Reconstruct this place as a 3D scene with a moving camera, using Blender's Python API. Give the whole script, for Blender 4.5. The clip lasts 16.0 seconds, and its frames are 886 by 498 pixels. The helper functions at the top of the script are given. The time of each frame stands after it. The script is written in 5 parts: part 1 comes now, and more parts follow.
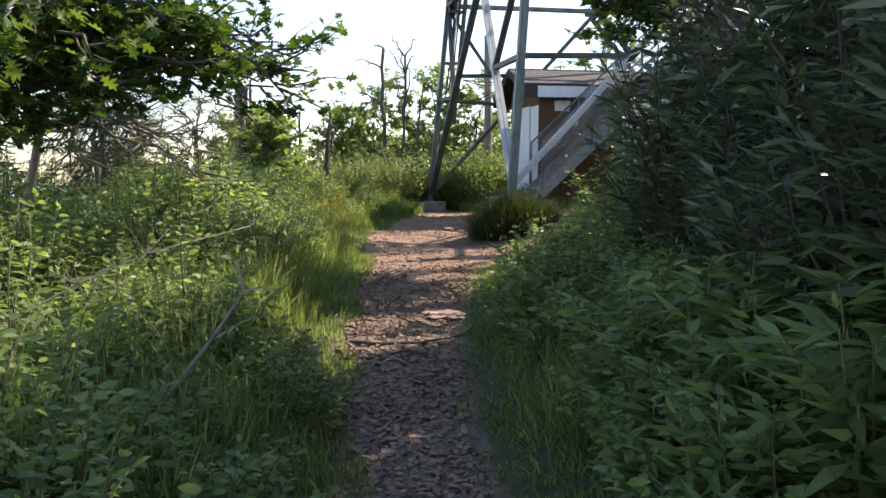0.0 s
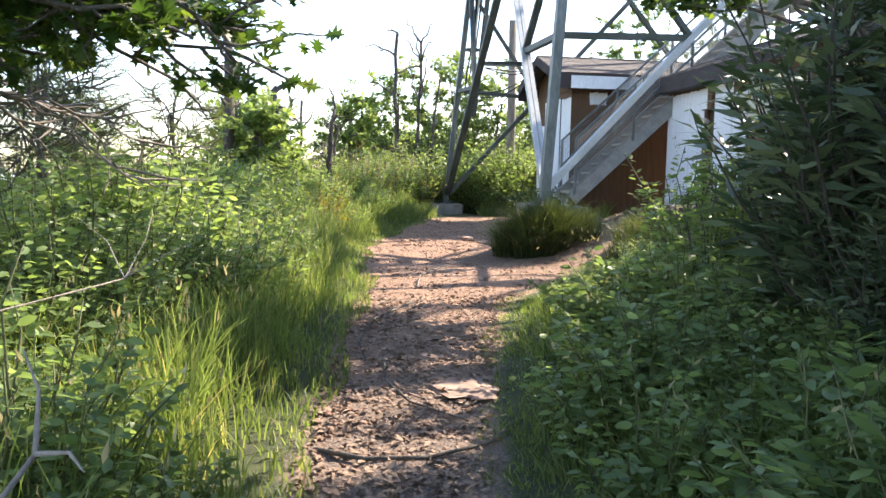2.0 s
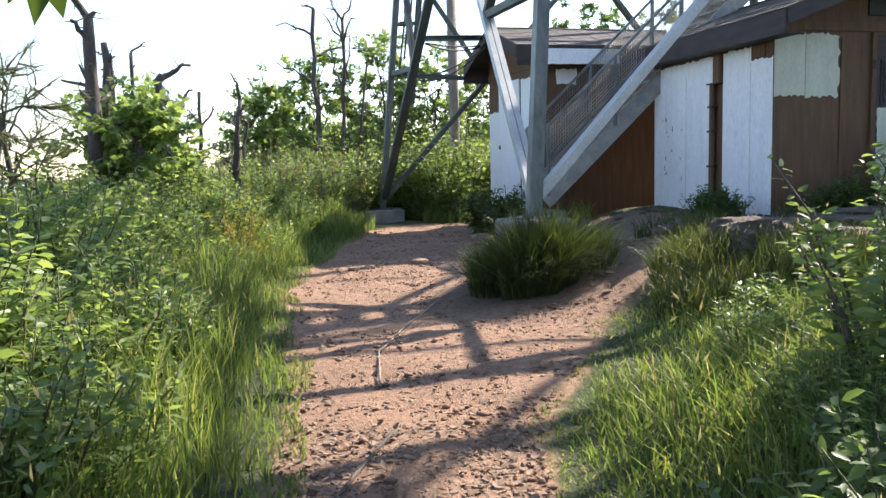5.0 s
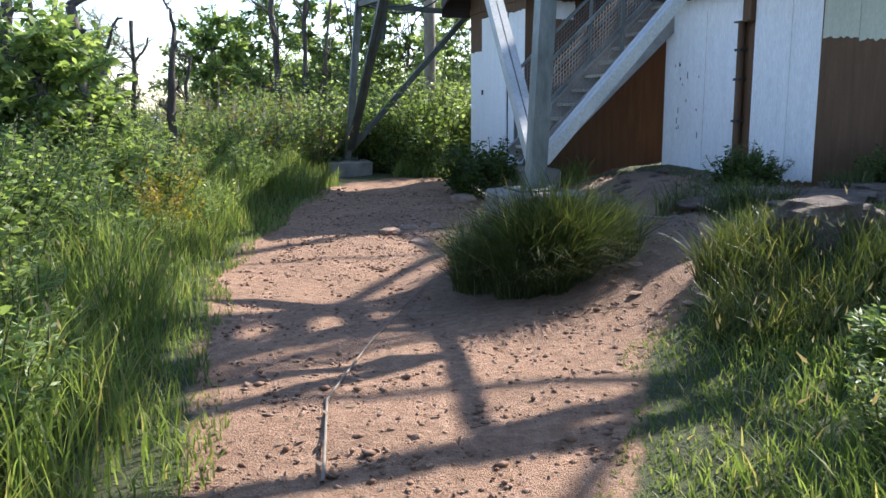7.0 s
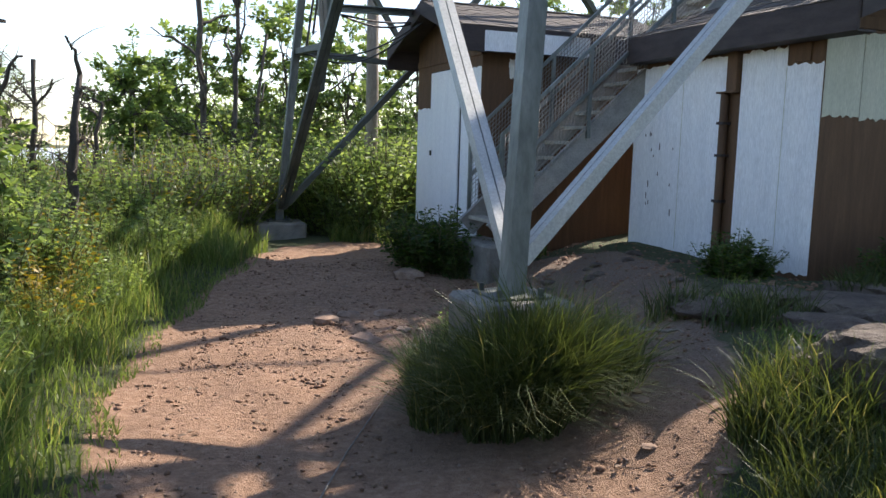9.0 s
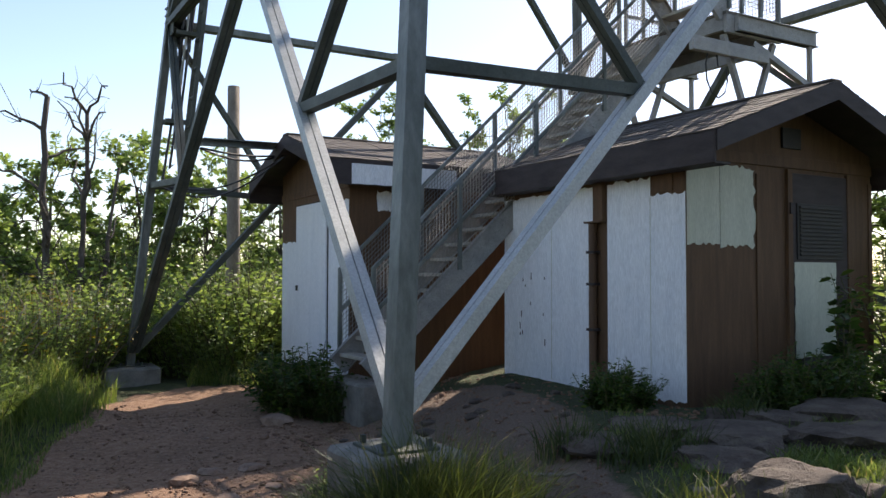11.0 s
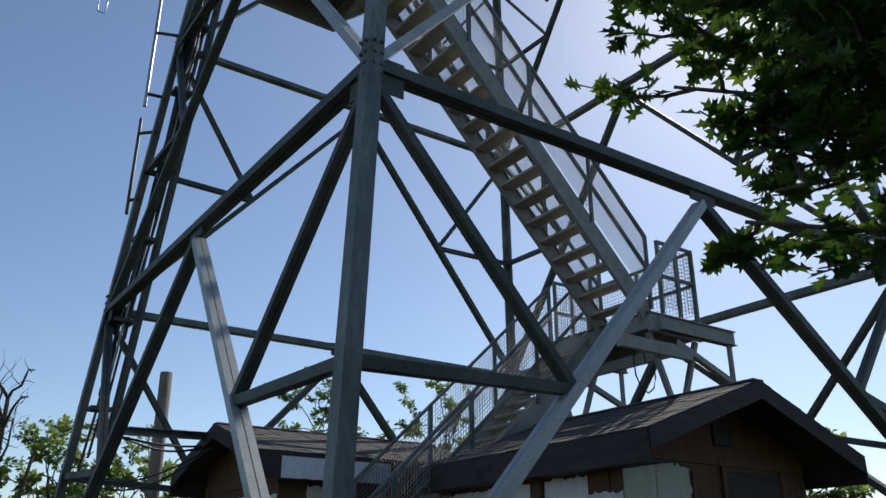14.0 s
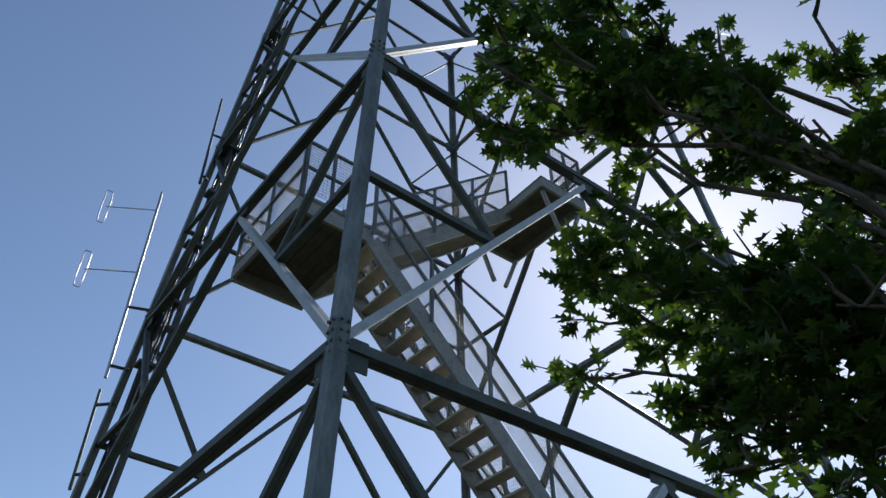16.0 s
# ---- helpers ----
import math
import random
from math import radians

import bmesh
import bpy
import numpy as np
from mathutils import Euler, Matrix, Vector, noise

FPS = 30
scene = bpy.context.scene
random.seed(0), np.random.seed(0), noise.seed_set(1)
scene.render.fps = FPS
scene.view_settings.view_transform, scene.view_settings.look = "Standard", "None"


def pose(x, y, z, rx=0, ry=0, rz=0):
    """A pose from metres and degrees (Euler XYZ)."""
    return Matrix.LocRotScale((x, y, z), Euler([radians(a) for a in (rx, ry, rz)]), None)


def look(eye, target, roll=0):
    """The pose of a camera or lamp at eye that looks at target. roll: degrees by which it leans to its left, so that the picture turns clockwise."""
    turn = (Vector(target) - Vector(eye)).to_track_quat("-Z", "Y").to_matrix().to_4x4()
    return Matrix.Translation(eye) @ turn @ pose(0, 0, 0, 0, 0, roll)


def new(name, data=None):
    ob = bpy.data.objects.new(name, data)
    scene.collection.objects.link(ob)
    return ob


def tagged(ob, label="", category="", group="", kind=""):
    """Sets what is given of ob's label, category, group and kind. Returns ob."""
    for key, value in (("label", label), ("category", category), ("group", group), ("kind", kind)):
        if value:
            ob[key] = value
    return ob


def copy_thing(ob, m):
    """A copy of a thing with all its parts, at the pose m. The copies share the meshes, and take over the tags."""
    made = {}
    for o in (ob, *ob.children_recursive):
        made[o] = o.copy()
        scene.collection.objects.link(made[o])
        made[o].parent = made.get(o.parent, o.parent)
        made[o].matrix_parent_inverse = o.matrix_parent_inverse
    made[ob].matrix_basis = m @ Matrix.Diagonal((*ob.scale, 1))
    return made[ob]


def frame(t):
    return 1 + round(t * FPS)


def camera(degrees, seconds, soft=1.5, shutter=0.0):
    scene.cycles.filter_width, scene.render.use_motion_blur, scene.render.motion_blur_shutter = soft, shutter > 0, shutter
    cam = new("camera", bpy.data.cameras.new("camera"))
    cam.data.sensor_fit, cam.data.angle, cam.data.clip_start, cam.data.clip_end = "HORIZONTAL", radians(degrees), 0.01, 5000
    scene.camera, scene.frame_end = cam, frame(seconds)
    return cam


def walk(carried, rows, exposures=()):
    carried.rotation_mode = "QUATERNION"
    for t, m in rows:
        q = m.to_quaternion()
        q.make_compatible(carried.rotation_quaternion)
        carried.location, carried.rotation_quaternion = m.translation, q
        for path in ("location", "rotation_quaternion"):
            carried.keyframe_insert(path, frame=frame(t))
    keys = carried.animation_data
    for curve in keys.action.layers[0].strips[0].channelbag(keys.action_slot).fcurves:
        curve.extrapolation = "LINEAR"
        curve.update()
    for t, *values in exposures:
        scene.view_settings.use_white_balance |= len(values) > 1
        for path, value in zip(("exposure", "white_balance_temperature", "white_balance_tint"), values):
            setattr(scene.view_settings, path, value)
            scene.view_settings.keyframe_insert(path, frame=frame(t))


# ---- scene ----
cam = camera(56.55, 16.0)
UNIT = 0.87  # metres in one unit of the plan below
PATH = [
    (0, (1.512, -0.428, 1.105), (1.265, 1.549, 0.932), 0.1),
    (0.5, (1.505, 0.028, 1.283), (1.217, 1.997, 1.080), 1.7),
    (1, (1.422, 0.617, 1.208), (1.113, 2.582, 0.999), 1.6),
    (1.5, (1.309, 1.181, 1.189), (1.008, 3.148, 0.988), 1.1),
    (2, (1.153, 1.911, 1.182), (0.874, 3.883, 1.000), 1.2),
    (2.5, (1.068, 2.324, 1.209), (0.816, 4.296, 0.987), 1.2),
    (3, (0.952, 2.946, 1.248), (0.731, 4.922, 1.038), 0.2),
    (3.5, (0.894, 3.583, 1.337), (0.679, 5.561, 1.131), 0.6),
    (4, (0.670, 4.150, 1.349), (0.488, 6.134, 1.169), -0.7),
    (6.3, (0.295, 6.532, 1.514), (0.258, 8.510, 1.223), -0.3),
    (6.5, (0.297, 6.714, 1.528), (0.256, 8.690, 1.223), -0.3),
    (7, (0.235, 7.188, 1.502), (0.208, 9.157, 1.151), -0.4),
    (7.5, (0.145, 7.633, 1.573), (0.174, 9.600, 1.212), -0.3),
    (8, (0.104, 8.073, 1.613), (0.174, 10.043, 1.276), 0.4),
    (8.2, (0.091, 8.180, 1.665), (0.173, 10.153, 1.350), 1.0),
    (10.3, (0.024, 9.021, 1.800), (0.335, 10.996, 1.746), 0.6),
    (10.5, (0.025, 9.031, 1.801), (0.380, 10.999, 1.801), 0.5),
    (11, (0.003, 9.009, 1.820), (0.466, 10.953, 1.889), 0.1),
    (11.5, (0.019, 8.987, 1.824), (0.529, 10.917, 1.942), 0.4),
    (12, (0.019, 8.971, 1.840), (0.565, 10.888, 2.004), -0.7),
    (12.5, (0.018, 8.954, 1.859), (0.574, 10.855, 2.138), -0.9),
    (13, (0.020, 8.935, 1.880), (0.584, 10.802, 2.320), -0.2),
    (13.5, (0.002, 8.946, 1.898), (0.574, 10.773, 2.475), 0.0),
    (14, (0.001, 8.980, 1.909), (0.571, 10.751, 2.645), -0.0),
    (14.5, (-0.005, 8.918, 1.904), (0.560, 10.623, 2.783), -0.6),
    (15, (-0.049, 8.905, 1.876), (0.526, 10.521, 2.904), -0.9),
    (15.5, (-0.067, 8.827, 1.865), (0.499, 10.348, 3.032), -1.0),
    (16, (-0.051, 8.845, 1.810), (0.492, 10.258, 3.117), -0.4),
]
walk(cam, [(t, look(Vector(eye) * UNIT, Vector(target) * UNIT, roll)) for t, eye, target, roll in PATH],
     [(0.0, 1.18, 7050, 17), (1.0, 1.9, 7050, 17), (2.5, 1.9, 7000, 16), (4.0, 1.6, 6900, 15), (6.5, 1.38, 6300, 14), (7.0, 1.34, 6200, 14), (7.5, 1.45, 6100, 14), (8.0, 1.12, 6300, 14),
      (10.3, 1.0, 7000, 16), (11.0, 0.68, 7000, 16), (12.5, 0.04, 6400, 12), (13.25, -0.3, 6250, 11), (14.0, -0.48, 6150, 10), (16.0, -0.24, 6200, 10)])

# ---- world and sun ----
SUN_DIR = Vector((0.53, 0.573, 0.626)).normalized()
world = bpy.data.worlds.new("sky")
scene.world = world
world.use_nodes = True
wn = world.node_tree.nodes
sky = wn.new("ShaderNodeTexSky")
sky.sky_type, sky.sun_disc = "NISHITA", False
sky.sun_elevation, sky.sun_rotation = math.asin(SUN_DIR.z), math.atan2(SUN_DIR.x, SUN_DIR.y)
sky.air_density, sky.dust_density, sky.ozone_density, sky.altitude = 1.0, 0.6, 1.5, 500
wn["Background"].inputs["Strength"].default_value = 0.15
world.node_tree.links.new(sky.outputs[0], wn["Background"].inputs["Color"])
sun = new("sun", bpy.data.lights.new("sun", "SUN"))
sun.data.energy, sun.data.angle, sun.data.color = 4.8, radians(0.53), (1.0, 0.93, 0.82)
sun.matrix_world = look((0, 0, 60), Vector((0, 0, 60)) - SUN_DIR)

# ---- materials ----


def material(name, rough=0.8, metal=0.0):
    m = bpy.data.materials.new(name)
    m.use_nodes = True
    b = m.node_tree.nodes["Principled BSDF"]
    b.inputs["Roughness"].default_value, b.inputs["Metallic"].default_value = rough, metal
    return m, m.node_tree.nodes, m.node_tree.links, b


def ramp_of(nodes, links, fac, stops):
    r = nodes.new("ShaderNodeValToRGB")
    el = r.color_ramp.elements
    while len(el) < len(stops):
        el.new(0.5)
    for e, (p, c) in zip(el, stops):
        e.position, e.color = p, (*c, 1)
    links.new(fac, r.inputs[0])
    return r.outputs[0]


def noise_of(nodes, links, scale, detail=4, rough=0.6, stretch=(1, 1, 1)):
    tc = nodes.new("ShaderNodeTexCoord")
    mp = nodes.new("ShaderNodeMapping")
    mp.inputs["Scale"].default_value = stretch
    links.new(tc.outputs["Object"], mp.inputs[0])
    n = nodes.new("ShaderNodeTexNoise")
    n.inputs["Scale"].default_value, n.inputs["Detail"].default_value, n.inputs["Roughness"].default_value = scale, detail, rough
    links.new(mp.outputs[0], n.inputs[0])
    return n.outputs[0]


def mixed(nodes, links, fac, a, b, mode="MIX"):
    x = nodes.new("ShaderNodeMix")
    x.data_type, x.blend_type = "RGBA", mode
    for k, v in ((0, fac), (6, a), (7, b)):
        if isinstance(v, bpy.types.NodeSocket):
            links.new(v, x.inputs[k])
        else:
            x.inputs[k].default_value = v if k == 0 else (*v, 1)
    return x.outputs[2]


def bumped(nodes, links, b, height, strength, dist=0.01):
    bp = nodes.new("ShaderNodeBump")
    bp.inputs["Strength"].default_value, bp.inputs["Distance"].default_value = strength, dist
    links.new(height, bp.inputs["Height"])
    links.new(bp.outputs[0], b.inputs["Normal"])


def worn(name, stops, scale, rough=0.8, metal=0.0, fine=40, bump=0.3, stretch=(1, 1, 1), dist=0.01):
    """Two scales of variation in colour, and a fine relief."""
    m, n, l, b = material(name, rough, metal)
    big = ramp_of(n, l, noise_of(n, l, scale, 5, 0.6, stretch), stops)
    small = noise_of(n, l, fine, 4, 0.7, stretch)
    tone = ramp_of(n, l, small, [(0.3, (0.62, 0.62, 0.62)), (0.7, (1.25, 1.25, 1.25))])
    l.new(mixed(n, l, 0.6, big, tone, "MULTIPLY"), b.inputs["Base Color"])
    bumped(n, l, b, small, bump, dist)
    return m


def leaf_material(name, stops, through_colour, share=0.45, rough=0.45):
    m, n, l, b = material(name, rough)
    geo = n.new("ShaderNodeNewGeometry")
    col = ramp_of(n, l, geo.outputs["Random Per Island"], stops)
    patch = ramp_of(n, l, noise_of(n, l, 1.3, 2), [(0.3, (0.7, 0.72, 0.7)), (0.7, (1.2, 1.15, 1.0))])
    col = mixed(n, l, 0.7, col, patch, "MULTIPLY")
    l.new(col, b.inputs["Base Color"])
    b.inputs["Specular IOR Level"].default_value = 0.35
    tr = n.new("ShaderNodeBsdfTranslucent")
    l.new(mixed(n, l, 1.0, col, through_colour, "MULTIPLY"), tr.inputs["Color"])
    mx = n.new("ShaderNodeMixShader")
    mx.inputs[0].default_value = share
    l.new(b.outputs[0], mx.inputs[1])
    l.new(tr.outputs[0], mx.inputs[2])
    l.new(mx.outputs[0], n["Material Output"].inputs[0])
    return m


M = {}
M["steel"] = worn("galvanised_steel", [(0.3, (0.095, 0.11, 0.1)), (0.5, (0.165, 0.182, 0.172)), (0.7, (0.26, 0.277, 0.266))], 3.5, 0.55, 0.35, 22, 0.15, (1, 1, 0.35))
# Pale copy of the steel: sunlight on the front braces, put into colour.
M["steel_sunlit"] = worn("sunlit_steel_tone", [(0.3, (0.36, 0.385, 0.38)), (0.6, (0.46, 0.48, 0.475)), (0.8, (0.28, 0.3, 0.28))], 3.0, 0.55, 0.35, 50, 0.12)
# Dark steel; on braces, struts and front beams it stands in for shade.
M["steel_dark"] = worn("dark_and_shaded_steel", [(0.3, (0.06, 0.07, 0.06)), (0.6, (0.1, 0.112, 0.1)), (0.8, (0.15, 0.162, 0.15))], 3.0, 0.6, 0.4, 50, 0.15)
M["stair_steel"] = worn("painted_stair_steel", [(0.3, (0.24, 0.24, 0.23)), (0.55, (0.34, 0.335, 0.32)), (0.8, (0.22, 0.19, 0.16))], 4, 0.6, 0.25, 60, 0.15)
M["tread"] = worn("tread_planks", [(0.3, (0.30, 0.27, 0.22)), (0.7, (0.44, 0.41, 0.35))], 4, 0.8, 0, 50, 0.3)
M["black"] = worn("black_cable", [(0.3, (0.012, 0.012, 0.014)), (0.7, (0.03, 0.03, 0.035))], 5, 0.5, 0, 40, 0.1)
M["cable_pale"] = worn("pale_cable", [(0.3, (0.35, 0.34, 0.3)), (0.7, (0.55, 0.54, 0.5))], 5, 0.6)
M["aluminium"] = worn("antenna_aluminium", [(0.3, (0.5, 0.5, 0.5)), (0.7, (0.62, 0.62, 0.62))], 5, 0.35, 0.8, 60, 0.05)
M["concrete"] = worn("weathered_concrete", [(0.3, (0.13, 0.12, 0.10)), (0.55, (0.23, 0.215, 0.19)), (0.8, (0.31, 0.295, 0.265))], 4, 0.9, 0, 60, 0.5)
M["brown"] = worn("brown_stained_plywood", [(0.25, (0.082, 0.042, 0.02)), (0.55, (0.125, 0.066, 0.032)), (0.8, (0.165, 0.09, 0.046))], 2.2, 0.75, 0, 30, 0.25, (6, 6, 0.6))
M["white"] = worn("white_house_paint", [(0.25, (0.74, 0.77, 0.81)), (0.5, (0.82, 0.84, 0.87)), (0.8, (0.86, 0.88, 0.9))], 1.6, 0.55, 0, 26, 0.2, (5, 5, 0.7))
M["cream"] = worn("cream_paint", [(0.3, (0.48, 0.50, 0.40)), (0.7, (0.58, 0.59, 0.49))], 2.0, 0.6, 0, 26, 0.2, (5, 5, 0.7))
M["fascia"] = worn("dark_fascia_board", [(0.3, (0.03, 0.021, 0.021)), (0.7, (0.058, 0.043, 0.042))], 3, 0.7, 0, 30, 0.25, (1, 1, 4))
M["shingle"] = worn("asphalt_shingle", [(0.3, (0.065, 0.055, 0.05)), (0.7, (0.145, 0.125, 0.115))], 2.5, 0.9, 0, 120, 0.6)
M["louvre"] = worn("black_louvre", [(0.3, (0.014, 0.013, 0.013)), (0.7, (0.03, 0.028, 0.026))], 6, 0.6)
M["stone"] = worn("grey_stone", [(0.3, (0.20, 0.18, 0.16)), (0.5, (0.33, 0.30, 0.27)), (0.75, (0.42, 0.37, 0.31))], 5, 0.9, 0, 45, 0.7, (1, 1, 1), 0.02)
M["rock"] = worn("outcrop_rock", [(0.3, (0.06, 0.042, 0.032)), (0.55, (0.125, 0.095, 0.074)), (0.8, (0.2, 0.165, 0.12))], 5, 0.9, 0, 30, 1.0, (1, 1, 1), 0.03)
M["bark"] = worn("grey_bark", [(0.3, (0.07, 0.058, 0.045)), (0.6, (0.14, 0.12, 0.095)), (0.8, (0.2, 0.18, 0.145))], 8, 0.9, 0, 60, 0.8, (1, 1, 0.3), 0.02)
M["deadwood"] = worn("bleached_deadwood", [(0.3, (0.17, 0.14, 0.11)), (0.6, (0.28, 0.24, 0.195)), (0.8, (0.36, 0.32, 0.27))], 9, 0.9, 0, 60, 0.6, (1, 1, 0.3))
M["dead_bark"] = worn("grey_dead_bark", [(0.3, (0.06, 0.048, 0.04)), (0.6, (0.11, 0.092, 0.078)), (0.8, (0.19, 0.165, 0.14))], 9, 0.9, 0, 60, 0.9, (1, 1, 0.3), 0.02)
M["wire"] = worn("dull_wire", [(0.3, (0.2, 0.195, 0.18)), (0.7, (0.34, 0.33, 0.3))], 6, 0.6, 0.3)
M["bark_dark"] = worn("dark_bark", [(0.3, (0.03, 0.026, 0.02)), (0.7, (0.07, 0.06, 0.045))], 8, 0.9, 0, 60, 0.6)
M["stem"] = worn("green_stem", [(0.3, (0.06, 0.08, 0.02)), (0.7, (0.13, 0.12, 0.05))], 8, 0.7)
M["litter"] = worn("dry_leaf_litter", [(0.3, (0.15, 0.095, 0.06)), (0.6, (0.27, 0.185, 0.125)), (0.8, (0.4, 0.31, 0.23))], 30, 0.85)
Y = (1.6, 1.55, 0.95)
M["leaf_bright"] = leaf_material("sunlit_shrub_leaf", [(0.0, (0.12, 0.185, 0.068)), (0.5, (0.19, 0.275, 0.098)), (1.0, (0.28, 0.365, 0.135))], Y, 0.5)
M["leaf_mid"] = leaf_material("shrub_leaf", [(0.0, (0.09, 0.145, 0.058)), (0.5, (0.145, 0.222, 0.086)), (1.0, (0.215, 0.3, 0.118))], Y, 0.48)
M["leaf_dark"] = leaf_material("dark_evergreen_leaf", [(0.0, (0.04, 0.068, 0.038)), (0.5, (0.075, 0.116, 0.064)), (1.0, (0.17, 0.215, 0.14))], Y, 0.32, 0.33)
M["leaf_oak"] = leaf_material("oak_leaf", [(0.0, (0.028, 0.062, 0.014)), (0.6, (0.045, 0.095, 0.02)), (1.0, (0.12, 0.18, 0.034))], Y, 0.45, 0.42)
M["leaf_yellow"] = leaf_material("yellowing_leaf", [(0.0, (0.25, 0.2, 0.03)), (0.5, (0.34, 0.24, 0.04)), (1.0, (0.17, 0.2, 0.03))], (1.5, 1.4, 0.6), 0.45)
M["leaf_pine"] = leaf_material("conifer_needle", [(0.0, (0.07, 0.095, 0.035)), (0.5, (0.11, 0.14, 0.05)), (1.0, (0.17, 0.19, 0.075))], (1.5, 1.5, 0.7), 0.4)
M["grass"] = leaf_material("grass_blade", [(0.0, (0.08, 0.125, 0.04)), (0.5, (0.135, 0.198, 0.06)), (0.88, (0.2, 0.262, 0.09)), (1.0, (0.36, 0.31, 0.16))], Y, 0.48, 0.5)
M["grass_tuft"] = leaf_material("coarse_tuft_blade", [(0.0, (0.04, 0.06, 0.022)), (0.6, (0.07, 0.098, 0.036)), (0.92, (0.11, 0.14, 0.055)), (1.0, (0.33, 0.29, 0.16))], (1.6, 1.5, 0.7), 0.35, 0.5)
M["grass_seed"] = leaf_material("grass_seed_head", [(0.0, (0.25, 0.22, 0.12)), (1.0, (0.45, 0.4, 0.25))], (1.2, 1.1, 0.8), 0.4, 0.6)
M["pebble"] = worn("reddish_pebble", [(0.3, (0.20, 0.125, 0.085)), (0.6, (0.34, 0.23, 0.165)), (0.8, (0.46, 0.35, 0.27))], 6, 0.9, 0, 60, 0.4)
M["clod"] = worn("reddish_clod", [(0.3, (0.16, 0.085, 0.052)), (0.6, (0.29, 0.175, 0.115)), (0.8, (0.42, 0.29, 0.21))], 9, 0.95, 0, 70, 0.6)
# Landing planks: the shade of their underside is put into the wood colour.
M["plank_shaded"] = worn("shaded_deck_plank", [(0.3, (0.09, 0.08, 0.065)), (0.7, (0.16, 0.145, 0.12))], 4, 0.85, 0, 50, 0.3)


def ground_material():
    m, n, l, b = material("trodden_earth_and_soil", 0.95)
    at = n.new("ShaderNodeAttribute")
    at.attribute_name = "trodden"
    li = n.new("ShaderNodeAttribute")
    li.attribute_name = "leafy"
    big = noise_of(n, l, 1.1, 4)
    fine = noise_of(n, l, 14, 6, 0.75)
    grit = noise_of(n, l, 70, 3, 0.7)
    dirt = ramp_of(n, l, fine, [(0.25, (0.155, 0.085, 0.05)), (0.5, (0.31, 0.188, 0.118)), (0.75, (0.47, 0.315, 0.215))])
    patch = ramp_of(n, l, big, [(0.3, (0.78, 0.76, 0.74)), (0.7, (1.1, 1.06, 1.02))])
    dirt = mixed(n, l, 0.8, dirt, patch, "MULTIPLY")
    # Leaf litter brown, which also paints the shaded soil by the tower.
    duff_and_shade = ramp_of(n, l, grit, [(0.3, (0.085, 0.058, 0.042)), (0.55, (0.19, 0.14, 0.105)), (0.75, (0.32, 0.25, 0.2))])
    dirt = mixed(n, l, li.outputs["Fac"], dirt, duff_and_shade)
    soil = ramp_of(n, l, fine, [(0.3, (0.035, 0.035, 0.016)), (0.55, (0.06, 0.075, 0.025)), (0.8, (0.10, 0.11, 0.045))])
    edge = n.new("ShaderNodeMath")
    edge.operation = "ADD"
    l.new(at.outputs["Fac"], edge.inputs[0])
    sc = n.new("ShaderNodeMath")
    sc.operation = "MULTIPLY_ADD"
    l.new(noise_of(n, l, 5, 4), sc.inputs[0])
    sc.inputs[1].default_value, sc.inputs[2].default_value = 0.9, -0.45
    l.new(sc.outputs[0], edge.inputs[1])
    cut = ramp_of(n, l, edge.outputs[0], [(0.38, (0, 0, 0)), (0.62, (1, 1, 1))])
    l.new(mixed(n, l, cut, soil, dirt), b.inputs["Base Color"])
    bumped(n, l, b, mixed(n, l, 0.45, fine, grit), 0.9, 0.045)
    return m


M["ground"] = ground_material()
# Distant mistiness is put into the pale colour and a faint glow.
mm, nn, ll, bb = material("glowing_haze_paint", 1.0)
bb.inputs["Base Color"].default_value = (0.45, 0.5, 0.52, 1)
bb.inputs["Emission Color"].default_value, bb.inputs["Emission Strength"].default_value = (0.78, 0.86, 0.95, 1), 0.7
M["painted_haze"] = mm

# ---- helpers for meshes ----
rng = np.random.default_rng(7)


def part(name, bm, mat, parent, label=""):
    if isinstance(bm, bpy.types.Mesh):
        me = bm
    else:
        me = bpy.data.meshes.new(name)
        bm.to_mesh(me)
        bm.free()
    if not me.materials:
        me.materials.append(M[mat])
    ob = new(name, me)
    ob.parent = parent
    return tagged(ob, label)


def thing(name, label, category, m=None, group="", kind=""):
    e = new(name)
    e.empty_display_size = 0.2
    if m is not None:
        e.matrix_basis = m
    return tagged(e, label, category, group, kind)


def np_mesh(name, verts, tris, mat, smooth=False):
    me = bpy.data.meshes.new(name)
    verts, tris = np.ascontiguousarray(verts, np.float32), np.ascontiguousarray(tris, np.int32)
    me.vertices.add(len(verts))
    me.vertices.foreach_set("co", verts.ravel())
    me.loops.add(tris.size)
    me.loops.foreach_set("vertex_index", tris.ravel())
    me.polygons.add(len(tris))
    me.polygons.foreach_set("loop_start", np.arange(len(tris), dtype=np.int32) * 3)
    if smooth:
        me.polygons.foreach_set("use_smooth", np.ones(len(tris), bool))
    me.update(calc_edges=True)
    me.materials.append(M[mat])
    return me


def box(bm, x0, x1, y0, y1, z0, z1):
    vs = [bm.verts.new(c) for c in ((x0, y0, z0), (x1, y0, z0), (x1, y1, z0), (x0, y1, z0), (x0, y0, z1), (x1, y0, z1), (x1, y1, z1), (x0, y1, z1))]
    for f in ((3, 2, 1, 0), (4, 5, 6, 7), (0, 1, 5, 4), (1, 2, 6, 5), (2, 3, 7, 6), (3, 0, 4, 7)):
        bm.faces.new([vs[i] for i in f])
    return vs


